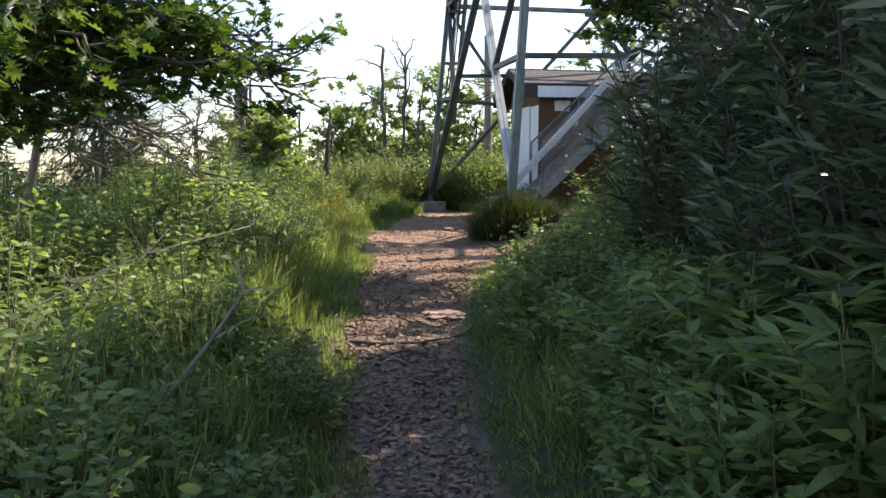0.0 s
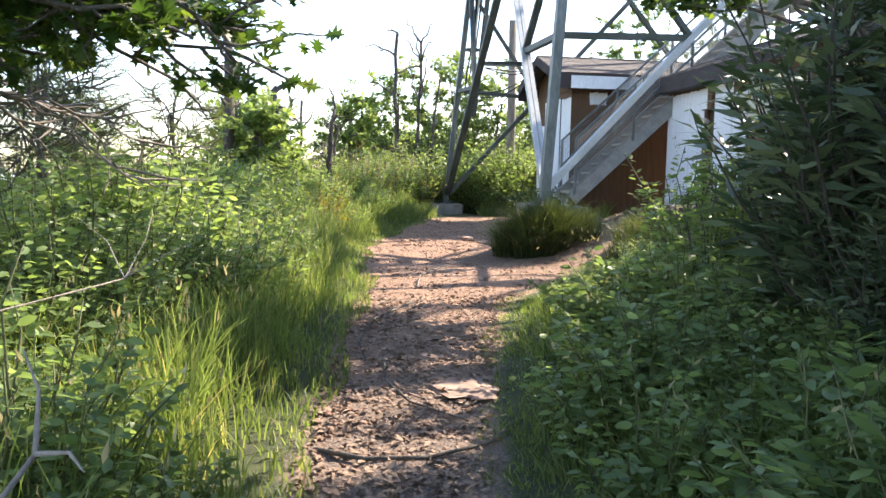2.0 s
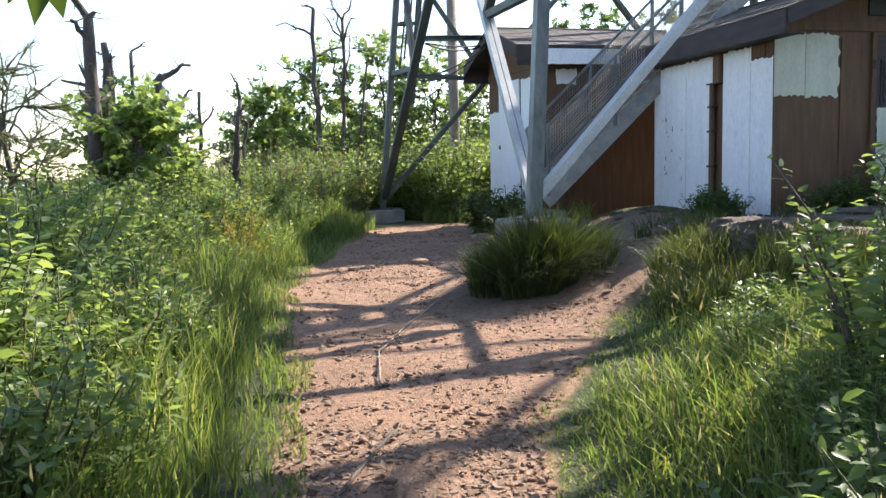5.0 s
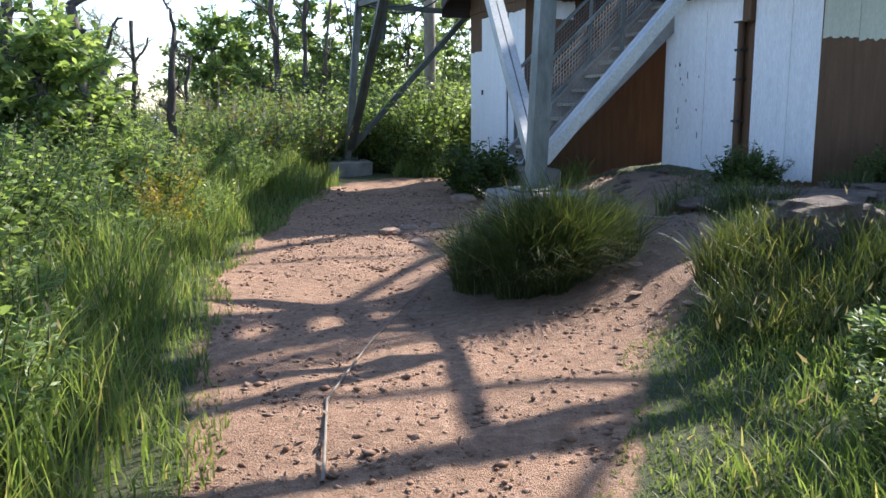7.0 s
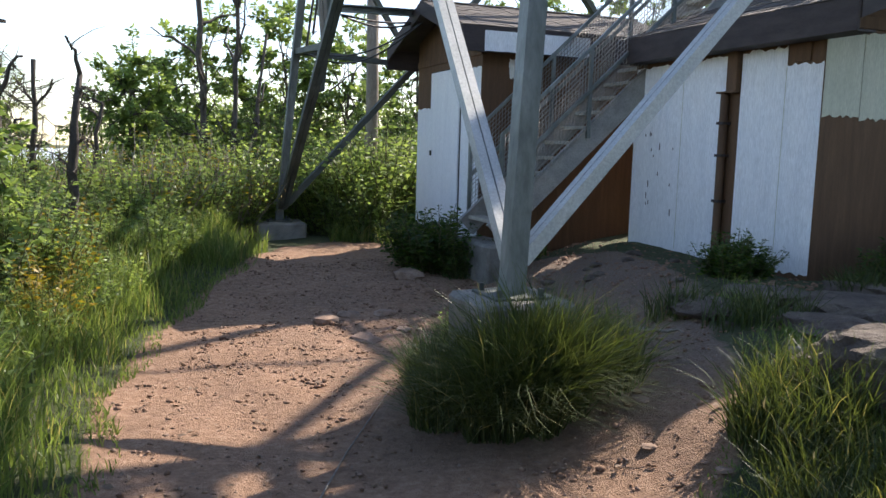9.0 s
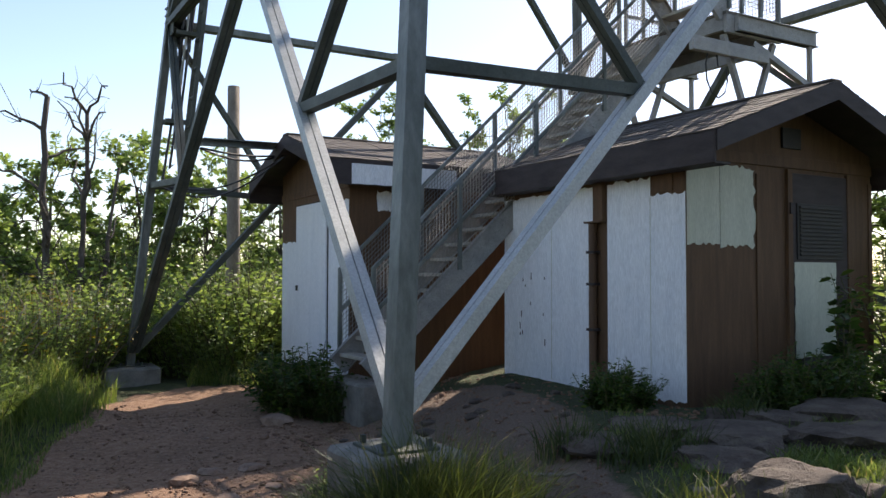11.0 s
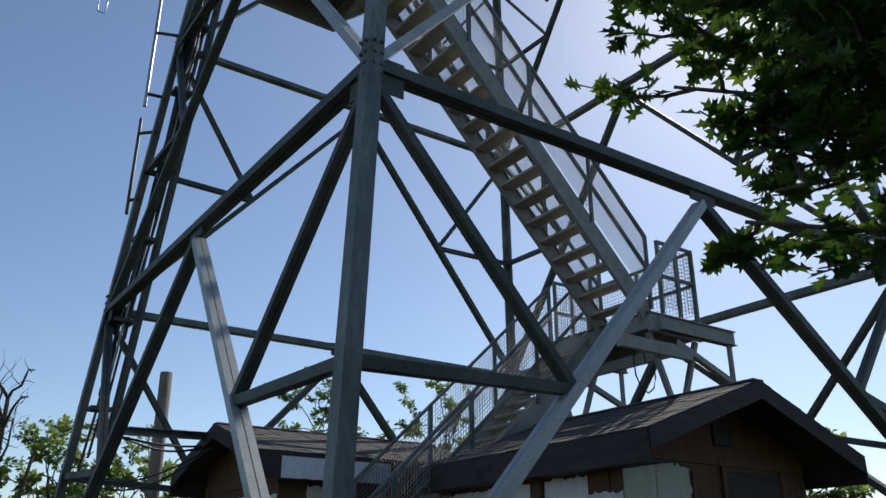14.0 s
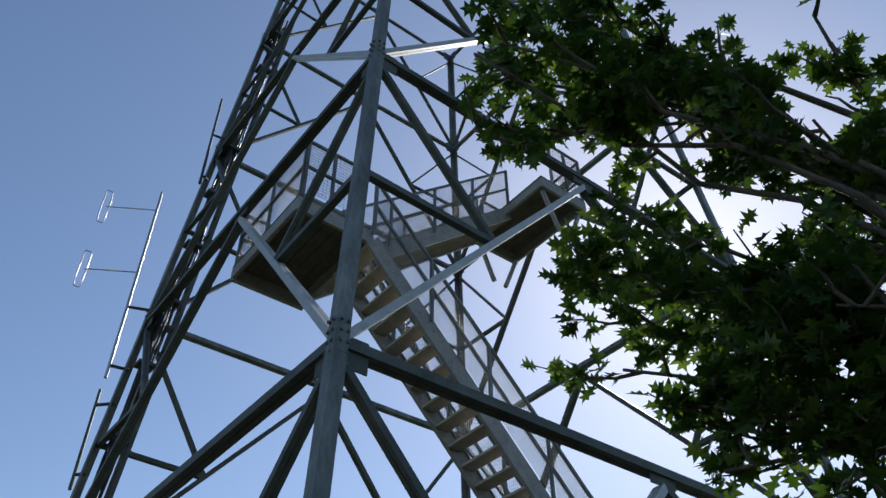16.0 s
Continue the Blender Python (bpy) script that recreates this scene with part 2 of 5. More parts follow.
def boxes(*dims, bevel=0.0):
    bm = bmesh.new()
    for d in dims:
        box(bm, *d)
    if bevel:
        bmesh.ops.bevel(bm, geom=bm.edges[:], offset=bevel, segments=1, affect="EDGES")
    return bm


def prism(bm, a, b, across, outline):
    """Sweeps an outline of (sideways, up) points from a to b; across is the sideways hint."""
    a, b = Vector(a), Vector(b)
    d = (b - a).normalized()
    up = d.cross(Vector(across)).normalized()
    side = up.cross(d).normalized()
    rings = [[bm.verts.new(p + side * s + up * u) for s, u in outline] for p in (a, b)]
    n = len(outline)
    for i in range(n):
        j = (i + 1) % n
        bm.faces.new((rings[0][i], rings[0][j], rings[1][j], rings[1][i]))
    bm.faces.new(rings[0][::-1])
    bm.faces.new(rings[1])


def rect(w, h, s=0.0, u=0.0):
    return [(s - w / 2, u - h / 2), (s + w / 2, u - h / 2), (s + w / 2, u + h / 2), (s - w / 2, u + h / 2)]


def angle_iron(w, t=0.014):
    o = -0.4 * w
    return [(o + a, o + b) for a, b in ((0, 0), (w, 0), (w, t), (t, t), (t, w), (0, w))]


def tube(points, radii, sides=6, store=None):
    """A tapered tube along points; returns arrays, or adds them to store."""
    vs, fs = store if store is not None else ([], [])
    pts = [Vector(p) for p in points]
    base = len(vs)
    ref = Vector((0.31, 0.17, 0.93))
    for i, (p, r) in enumerate(zip(pts, radii)):
        d = (pts[min(i + 1, len(pts) - 1)] - pts[max(i - 1, 0)]).normalized()
        s = d.cross(ref)
        s = (s if s.length > 1e-3 else d.cross(Vector((1, 0, 0)))).normalized()
        u = s.cross(d)
        for k in range(sides):
            a = 2 * math.pi * k / sides
            vs.append(tuple(p + (s * math.cos(a) + u * math.sin(a)) * r))
    for i in range(len(pts) - 1):
        for k in range(sides):
            q = (base + i * sides + k, base + i * sides + (k + 1) % sides, base + (i + 1) * sides + (k + 1) % sides, base + (i + 1) * sides + k)
            fs.append((q[0], q[1], q[2]))
            fs.append((q[0], q[2], q[3]))
    vs.append(tuple(pts[-1]))
    for k in range(sides):
        fs.append((base + (len(pts) - 1) * sides + k, base + (len(pts) - 1) * sides + (k + 1) % sides, len(vs) - 1))
    return vs, fs


def tube_mesh(name, store, mat):
    return np_mesh(name, np.array(store[0]), np.array(store[1]), mat, True)


LEAF = {
    "oval": ([(0, 0, 0), (0.3, 0.22, 0.05), (0.3, -0.22, 0.05), (0.5, 0, 0), (0.7, 0.19, 0.03), (0.7, -0.19, 0.03), (1, 0, -0.08)],
             [(0, 3, 1), (0, 2, 3), (1, 3, 4), (3, 2, 5), (4, 3, 6), (3, 5, 6)]),
    "lance": ([(0, 0, 0), (0.35, 0.11, 0.03), (0.35, -0.11, 0.03), (1, 0, -0.12)], [(0, 2, 1), (1, 2, 3)]),
    "tiny": ([(0, 0, 0), (0.5, 0.3, 0.04), (0.5, -0.3, 0.04), (1, 0, -0.06)], [(0, 2, 1), (1, 2, 3)]),
    "needle": ([(0, 0.03, 0), (0, -0.03, 0), (1, 0, 0)], [(0, 1, 2)]),
    "oak": ([(0.45, 0, -0.03), (0, 0, 0), (0.18, 0.07, 0.01), (0.22, 0.3, 0.05), (0.36, 0.12, 0.01), (0.52, 0.46, 0.07), (0.62, 0.15, 0.01), (0.8, 0.3, 0.02), (0.8, 0.08, -0.02), (1, 0, -0.08),
             (0.8, -0.08, -0.02), (0.8, -0.3, 0.02), (0.62, -0.15, 0.01), (0.52, -0.46, 0.07), (0.36, -0.12, 0.01), (0.22, -0.3, 0.05), (0.18, -0.07, 0.01)],
            [(0, i + 1, i) for i in range(1, 16)] + [(0, 1, 16)]),
}


def unit(a):
    return a / np.maximum(np.linalg.norm(a, axis=1, keepdims=True), 1e-6)


def leaf_arrays(pos, axis, normal, size, shape):
    tv, tf = (np.array(x) for x in LEAF[shape])
    axis = unit(axis)
    side = unit(np.cross(normal, axis))
    nor = np.cross(axis, side)
    v = pos[:, None] + size[:, None, None] * (tv[None, :, 0:1] * axis[:, None] + tv[None, :, 1:2] * side[:, None] + tv[None, :, 2:3] * nor[:, None])
    f = tf[None] + (np.arange(len(pos)) * len(tv))[:, None, None]
    return v.reshape(-1, 3), f.reshape(-1, 3)


def leaf_mesh(name, pos, axis, size, shape, mat, up=0.8):
    pos, axis = np.asarray(pos, float), np.asarray(axis, float)
    nor = np.array([0, 0, up]) + rng.normal(0, 0.45, pos.shape)
    return np_mesh(name, *leaf_arrays(pos, axis, nor, np.asarray(size, float), shape), mat)


def smooth(a, lo, hi):
    k = np.clip((np.asarray(a, float) - lo) / (hi - lo), 0, 1)
    return k * k * (3 - 2 * k)


# ---- the lie of the land ----
PY = np.array([-9.0, -4.0, 0.0, 3.4, 4.6, 6.3, 9.4, 10.4, 11.8, 12.6, 13.0, 14.0, 16.0, 18.0, 20.0, 21.3, 22.2])
PL = np.array([2.1, 1.6, 1.15, 0.58, 0.2, -0.17, -0.68, -0.84, -1.25, -1.42, -1.5, -1.8, -1.97, -2.0, -1.75, -1.5, -0.6])
PR = np.array([3.3, 2.7, 2.05, 1.2, 1.02, 0.8, 0.62, 0.95, 1.3, 1.9, 2.1, 2.3, 2.9, 2.9, 1.15, 0.6, -0.2])


def off_path(x, y):
    """Metres outside the trodden ground; negative inside."""
    lo, hi = np.interp(y, PY, PL), np.interp(y, PY, PR)
    return np.maximum(np.maximum(lo - x, x - hi), np.maximum(np.asarray(y, float) - 22.2, -9 - np.asarray(y, float)))


def land(x, y):
    x, y = np.asarray(x, float), np.asarray(y, float)
    r = np.hypot(x - 1, y - 14)
    side = x - np.interp(y, PY, PR)
    h = -0.26 + 0.26 * smooth(y, 0, 11) + 0.15 * smooth(y, 16.5, 21) * (1 - smooth(x, 0.5, 2.5)) * (1 - smooth(y, 24, 30))
    late = smooth(y, 10.3, 13.2)
    h = h + 0.58 * smooth(x, 0.75, 2.9) * late * (1 - 0.75 * smooth(y, 18.6, 21) * (1 - smooth(x, 1.5, 4)))
    h = h + 0.32 * smooth(side, 0.0, 1.8) * (1 - late)
    h = h + 0.1 * np.exp(-((x - 1.2) ** 2 / 0.9 + (y - 13.9) ** 2 / 0.9)) + 0.34 * np.exp(-((x - 0.98) ** 2 / 0.4 + (y - 14.15) ** 2 / 0.22))
    h = h + 0.12 * smooth(-x - 1.2 + 0.3 * np.sin(y), 0.3, 2.5)
    h = h - 0.9 * smooth(-x, 5.5, 14) - 26 * (1 - np.exp(-(np.maximum(r - 17, 0) / 90) ** 1.5))
    h = h + 1.15 * smooth(x, 6.6, 9.2) * smooth(y, 11.5, 14.5) * (1 - smooth(y, 19, 24))
    h = h + 0.03 * np.sin(1.7 * x + 0.6 * y) * np.sin(1.3 * y - 0.4 * x) + 0.012 * np.sin(5.1 * x + 1.3) * np.sin(4.3 * y)
    return h


def at_ground(x, y, lift=0.0):
    return Vector((x, y, float(land(x, y)) + lift))


def spaced(lo, hi, step, far, grow):
    mid = np.arange(lo, hi, step)
    out, d = [], step
    while (sum(out) if out else 0) < far:
        d *= grow
        out.append(d)
    c = np.cumsum(out)
    return np.concatenate([(lo - c)[::-1], mid, mid[-1] + c])


gx, gy = spaced(-4.5, 6.5, 0.1, 2500, 1.22), spaced(-1, 22.5, 0.11, 2500, 1.22)
GX, GY = np.meshgrid(gx, gy)
GZ = land(GX, GY)
fine_noise = np.array([noise.noise((x * 3.1, y * 3.1, 0.3)) + 0.6 * noise.noise((x * 8.3, y * 8.3, 4.1)) for x, y in zip(GX.ravel(), GY.ravel())]).reshape(GX.shape)
GZ = GZ + 0.018 * fine_noise * (np.hypot(GX - 1, GY - 11) < 25)
nx = len(gx)
idx = np.arange(GX.size).reshape(GX.shape)
quad = np.stack([idx[:-1, :-1], idx[:-1, 1:], idx[1:, 1:], idx[1:, :-1]], -1).reshape(-1, 4)
me = np_mesh("ground", np.stack([GX, GY, GZ], -1).reshape(-1, 3), np.concatenate([quad[:, [0, 1, 2]], quad[:, [0, 2, 3]]]), "ground", True)
me.attributes.new("trodden", "FLOAT", "POINT").data.foreach_set("value", np.ascontiguousarray(1 - smooth(off_path(GX, GY), -0.15, 0.25), np.float32).ravel())
# Litter on the early path; the second term paints shade below the tower.
me.attributes.new("leafy", "FLOAT", "POINT").data.foreach_set("value", np.ascontiguousarray(np.maximum(1 - smooth(GY + 0.8 * fine_noise, 5.5, 9.5), 0.85 * smooth(GX + 0.3 * fine_noise - 0.25 * (GY - 16.5), 0.3, 1.4) * smooth(GY, 12.6, 13.8)), np.float32).ravel())
tagged(new("ground", me), "reddish trodden earth path on a grassy hilltop", "ground", kind="structure")

haze_store = ([], [])
for k in range(49):
    a = 2 * math.pi * k / 48
    hill = 5 + 6 * noise.noise((math.cos(a) * 3, math.sin(a) * 3, 2.0))
    haze_store[0].extend([(900 * math.cos(a), 900 * math.sin(a), -60), (900 * math.cos(a), 900 * math.sin(a), hill - 14)])
    if k:
        haze_store[1].extend([(2 * k - 2, 2 * k, 2 * k + 1), (2 * k - 2, 2 * k + 1, 2 * k - 1)])
tagged(new("backdrop", np_mesh("backdrop", np.array(haze_store[0]), np.array(haze_store[1]), "painted_haze")), "backdrop of pale hills along the horizon, hazy by colour and glow", "hills", kind="structure")

# ---- lattice tower ----
TURN_Z = 1.867 - math.pi / 2
TW = Matrix.Translation((3.873, 19.597, 0)) @ Matrix.Rotation(TURN_Z, 4, "Z")
FOOT = {"F": 0.80, "L": 0.46, "R": 1.8, "B": 0.55}
SIGN = {"F": (-1, -1), "L": (-1, 1), "R": (1, -1), "B": (1, 1)}
LEVELS = [0.85, 5.74, 10.54, 14.9, 18.9, 22.5]


def leg_at(c, z):
    h = 4.474 - 0.083 * (z - 0.8)
    return Vector((SIGN[c][0] * h, SIGN[c][1] * h, z))


tower = thing("lattice_tower", "tall galvanised steel lattice lookout tower on concrete footings", "tower", TW)


def steel_bar(name, a, b, across, kind="angle", size=0.1, mat="steel"):
    bm = bmesh.new()
    if kind == "angle":
        prism(bm, a, b, across, angle_iron(size, 0.012))
    elif kind == "twin":
        for s in (-1, 1):
            prism(bm, a, b, across, rect(size / 2 - 0.005, size * 0.62, s * (size / 4 + 0.0025)))
    else:
        prism(bm, a, b, across, rect(size, size * 0.9))
    return part(name, bm, mat, tower)


HINT = {"F": (1, 0, 0), "L": (0, -1, 0), "R": (0, 1, 0), "B": (-1, 0, 0)}
for c in "FLRB":
    for z0, z1 in zip([FOOT[c] - 0.02] + LEVELS[1:-1], LEVELS[1:]):
        bm = bmesh.new()
        prism(bm, leg_at(c, z0), leg_at(c, z1), HINT[c], angle_iron(0.14, 0.018))
        # splice plate with bolt heads where two lengths of the leg meet
        if z1 < 20:
            p = leg_at(c, z1)
            sx, sy = SIGN[c]
            for k in range(-2, 3):
                for w in (0.05, 0.12):
                    q = p + Vector((-sx * (w - 0.05), sy * 0.056, k * 0.11))
                    box(bm, q.x - 0.012, q.x + 0.012, q.y - 0.016, q.y + 0.016, q.z - 0.012, q.z + 0.012)
                    q = p + Vector((sx * 0.056, -sy * (w - 0.05), k * 0.11))
                    box(bm, q.x - 0.016, q.x + 0.016, q.y - 0.012, q.y + 0.012, q.z - 0.012, q.z + 0.012)
        part("leg", bm, "steel", tower)

for a, b in (("F", "L"), ("F", "R"), ("L", "B"), ("R", "B")):
    across = (1, 0, 0) if a + b in ("FL", "RB") else (0, 1, 0)
    inward = -0.03 * Vector((SIGN[a][0] + SIGN[b][0], SIGN[a][1] + SIGN[b][1], 0)) / 2
    for i, (z0, z1) in enumerate(zip(LEVELS[:-1], LEVELS[1:])):
        thin = 1 - 0.12 * i
        ta, tb = leg_at(a, z1) + inward, leg_at(b, z1) + inward
        mid = (ta + tb) / 2
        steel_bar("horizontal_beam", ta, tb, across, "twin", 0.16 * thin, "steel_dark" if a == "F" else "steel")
        for c in (a, b):
            foot = leg_at(c, z0 if i else FOOT[c] + 0.14) + inward
            top = leg_at(c, z1) + inward
            toward = (mid - foot).normalized()
            foot = foot + toward * 0.1
            # Front braces get the sunlit steel colour, all others the shaded one.
            steel_bar("diagonal_brace", foot, mid - Vector((0, 0, 0.17)), across, "twin", 0.15 * thin, "steel_sunlit" if (a + b, c) in (("FL", "F"), ("FR", "F")) else "steel_dark")
            half = (foot + mid) / 2 - Vector((0, 0, 0.09))
            at_leg = leg_at(c, (z0 + z1) / 2 - (0.06 if i == 0 else 0)) + inward
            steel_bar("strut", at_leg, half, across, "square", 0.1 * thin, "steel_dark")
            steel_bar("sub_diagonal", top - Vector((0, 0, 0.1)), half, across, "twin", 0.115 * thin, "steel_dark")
        # gusset plates in the plane of the face
        for c, p in ((a, ta), (b, tb), ("", mid)):
            bm = bmesh.new()
            w, h = (0.15, 0.22) if c else (0.2, 0.16)
            inner = p if not c else p + (mid - p).normalized() * 0.16
            if across[0]:
                box(bm, inner.x - 0.045, inner.x - 0.03, inner.y - w, inner.y + w, inner.z - h, inner.z + h * 0.45)
            else:
                box(bm, inner.x - w, inner.x + w, inner.y - 0.045, inner.y - 0.03, inner.z - h, inner.z + h * 0.45)
            part("gusset_plate", bm, "steel_dark", tower)

# concrete footings
for c, size, depth in (("F", 0.33, 0.75), ("L", 0.4, 0.6), ("R", 0.4, 0.6), ("B", 0.4, 0.6)):
    p = leg_at(c, FOOT[c])
    top = FOOT[c] - 0.02
    foot = thing("concrete_footing", "weathered concrete footing block under a steel tower leg", "footing", TW @ Matrix.Translation((p.x, p.y, 0)), "tower footings")
    bm = boxes((-size, size, -size, size, top - depth, top), bevel=0.03)
    bmesh.ops.subdivide_edges(bm, edges=bm.edges[:], cuts=2, use_grid_fill=True)
    for v in bm.verts:
        v.co += Vector((noise.noise(v.co * 4), noise.noise(v.co * 4 + Vector((7, 0, 0))), noise.noise(v.co * 3 + Vector((0, 5, 0))))) * 0.02
    part("block", bm, "concrete", foot)
    part("base_plate", boxes((-0.2, 0.2, -0.2, 0.2, top - 0.005, top + 0.02), bevel=0.004), "steel_dark", foot)
    for sx in (-1, 1):
        for sy in (-1, 1):
            part("anchor_bolt", boxes((sx * 0.15 - 0.015, sx * 0.15 + 0.015, sy * 0.15 - 0.015, sy * 0.15 + 0.015, top, top + 0.07)), "steel_dark", foot)

# ---- stairs, landings and guards inside the tower ----


def wire_mesh(name, a, b, h_lo, h_hi, parent, step=0.06, wire=0.0042):
    """Wire guard between two posts: a, b are the feet on a line; the wires follow the slope."""
    a, b = Vector(a), Vector(b)
    store = ([], [])
    n = max(2, int((b - a).length / step))
    for i in range(1, n):
        p = a.lerp(b, i / n)
        tube([p + Vector((0, 0, h_lo)), p + Vector((0, 0, h_hi))], [wire, wire], 3, store)
    k = max(2, int((h_hi - h_lo) / step))
    for i in range(k + 1):
        z = Vector((0, 0, h_lo + (h_hi - h_lo) * i / k))
        tube([a + z, b + z], [wire, wire], 3, store)
    return tagged(part(name, tube_mesh(name, store, "wire"), "wire", parent), kind="stuff")


def rail_run(parent, a, b, n, mesh=True, lo=0.12):
    a, b = Vector(a), Vector(b)
    side = Vector((0, 1, 0)) if abs((b - a).x) > abs((b - a).y) else Vector((1, 0, 0))
    for i in range(n + 1):
        p = a.lerp(b, i / n)
        bm = bmesh.new()
        prism(bm, p, p + Vector((0, 0, 1.12)), (1, 0, 0), angle_iron(0.045, 0.007))
        part("post", bm, "steel", parent)
    for h in (1.1, 0.58):
        bm = bmesh.new()
        prism(bm, a + Vector((0, 0, h)), b + Vector((0, 0, h)), side, rect(0.045, 0.04))
        part("rail", bm, "steel", parent)
    if mesh:
        wire_mesh("wire_guard", a, b, lo, 1.08, parent)


def flight(v0, z0, v1, z1, u_near, u_far, n):
    st = thing("stair_flight", "steep open steel stair flight with plank treads and wire guards", "stairs", TW, "tower stair flights")
    for u in (u_near, u_far):
        bm = bmesh.new()
        prism(bm, (v0, u, z0 + 0.02), (v1, u, z1 + 0.02), (0, 1, 0), rect(0.016, 0.27))
        for s in (-0.135, 0.125):
            prism(bm, (v0, u, z0 + 0.02), (v1, u, z1 + 0.02), (0, 1, 0), rect(0.06, 0.012, 0.02 if u == u_near else -0.02, s))
        for i in range(n * 2):
            p = Vector((v0, u, z0 + 0.02)).lerp(Vector((v1, u, z1 + 0.02)), (i + 0.5) / (n * 2))
            box(bm, p.x - 0.012, p.x + 0.012, p.y - 0.018, p.y + 0.018, p.z - 0.012, p.z + 0.012)
        part("stringer", bm, "stair_steel", st)
    for i in range(n):
        k = (i + 0.7) / n
        v, z = v0 + (v1 - v0) * k, z0 + (z1 - z0) * k
        part("tread", boxes((v - 0.12, v + 0.12, u_near + 0.02, u_far - 0.02, z - 0.022, z + 0.022), bevel=0.005), "tread", st)
    for u in (u_near - 0.03, u_far + 0.03):
        rail_run(st, (v0 + 0.05, u, z0 + 0.1), (v1, u, z1 + 0.1), 4)
    return st


def landing(v0, v1, u0, u1, z, open_side):
    ld = thing("stair_landing", "steel stair landing with edge beams and wire guard rails", "landing", TW, "tower landings")
    k = 0
    x = v0
    while x < v1 - 0.05:
        part("deck_plank", boxes((x, min(x + 0.19, v1), u0, u1, z - 0.045, z), bevel=0.004), "plank_shaded", ld)
        x += 0.2
    for d in ((v0, v1, u0 - 0.01, u0 + 0.05, z - 0.29, z - 0.05), (v0, v1, u1 - 0.05, u1 + 0.01, z - 0.29, z - 0.05), (v0, v0 + 0.06, u0 + 0.05, u1 - 0.05, z - 0.25, z - 0.05), (v1 - 0.06, v1, u0 + 0.05, u1 - 0.05, z - 0.25, z - 0.05)):
        part("edge_beam", boxes(d, bevel=0.005), "stair_steel", ld)
    far_v = v1 - 0.03 if open_side < 0 else v0 + 0.03
    rail_run(ld, (far_v, u0 + 0.03, z), (far_v, u1 - 0.03, z), 2)
    rail_run(ld, (v0 + 0.3 if open_side < 0 else v0 + 0.05, u0, z), (v1 - 0.05 if open_side < 0 else v1 - 0.3, u0, z), 2)
    rail_run(ld, (v0 + 0.3 if open_side < 0 else v0 + 0.05, u1, z), (v1 - 0.05 if open_side < 0 else v1 - 0.3, u1, z), 2)
    for u in (u0 + 0.1, u1 - 0.1) if open_side < 0 else ():
        for s in (-1, 1):
            bm = bmesh.new()
            m_v = (v0 + v1) / 2
            prism(bm, (m_v + s * 0.5, u, z - 0.29), (m_v + s * 0.15, u, z - 1.15), (0, 1, 0), rect(0.07, 0.07))
            part("bracket", bm, "stair_steel", ld)
    return ld


flight(-2.75, 0.72, 1.95, 5.1, -0.4, 0.5, 22)
first_landing = landing(1.85, 2.95, -1.62, 0.6, 5.35, -1)
# outrigger beams that carry the first landing, with hanging posts and knee braces
for u in (-1.66, 0.52):
    part("outrigger_beam", boxes((2.0, 3.62, u - 0.03, u + 0.03, 5.08, 5.3), (2.0, 3.62, u - 0.07, u + 0.07, 5.285, 5.3), (2.0, 3.62, u - 0.07, u + 0.07, 5.08, 5.095), bevel=0.003), "stair_steel", first_landing)
    part("hanger_post", boxes((3.47, 3.53, u - 0.03, u + 0.03, 4.5, 5.08), bevel=0.004), "stair_steel", first_landing)
    bm = bmesh.new()
    prism(bm, (2.3, u, 4.95), (3.5, u, 4.5), (0, 1, 0), angle_iron(0.08, 0.01))
    part("knee_brace", bm, "stair_steel", first_landing)
part("cross_beam", boxes((1.15, 2.6, -1.7, -1.62, 4.72, 4.9), bevel=0.004), "stair_steel", first_landing)
part("cross_beam", boxes((2.2, 2.28, -1.62, 0.5, 4.74, 4.9), bevel=0.004), "stair_steel", first_landing)
flight(1.9, 5.3, -2.25, 9.6, -1.55, -0.65, 18)
landing(-3.45, -2.2, -1.5, 0.5, 9.88, 1)
flight(-2.2, 9.88, 1.6, 13.2, -0.4, 0.5, 18)
landing(1.5, 2.7, -1.5, 0.6, 13.35, -1)
step = thing("concrete_step", "low concrete step at the foot of the stairs", "step", TW)
bm = boxes((-2.8, -2.35, -0.35, 0.75, 0.05, 0.58), bevel=0.03)
part("block", bm, "concrete", step)

# cable runs and antennas on one leg
runs = thing("coaxial_cables", "bundle of black and pale coaxial cables strapped up a tower leg", "cables", TW)
for i in range(10):
    off = Vector((0.16 + 0.05 * (i % 4), -0.14 - 0.07 * (i // 4), 0))
    pts = [leg_at("L", z) + off + Vector((0.02 * math.sin(z * 1.7 + i), 0.025 * math.sin(z * 2.3 + 2 * i), 0)) for z in np.arange(3.2 + 0.3 * i, 20, 0.5)]
    part("cable", tube_mesh("cable", tube(pts, [0.021] * len(pts), 5), "cable_pale" if i in (2, 5) else "black"), "black", runs)
for z in np.arange(4.2, 19.5, 1.35):
    p = leg_at("L", z)
    part("cable_clamp", boxes((p.x + 0.05, p.x + 0.36, p.y - 0.34, p.y - 0.08, z - 0.03, z + 0.03)), "steel_dark", runs)
ladder = thing("cable_ladder", "dark steel cable ladder fixed along a tower leg", "cable ladder", TW)
for s in (0.12, 0.42):
    bm = bmesh.new()
    prism(bm, leg_at("L", 2.6) + Vector((0.42, -s, 0)), leg_at("L", 20.0) + Vector((0.42, -s, 0)), (0, 1, 0), rect(0.03, 0.06))
    part("ladder_rail", bm, "steel_dark", ladder)
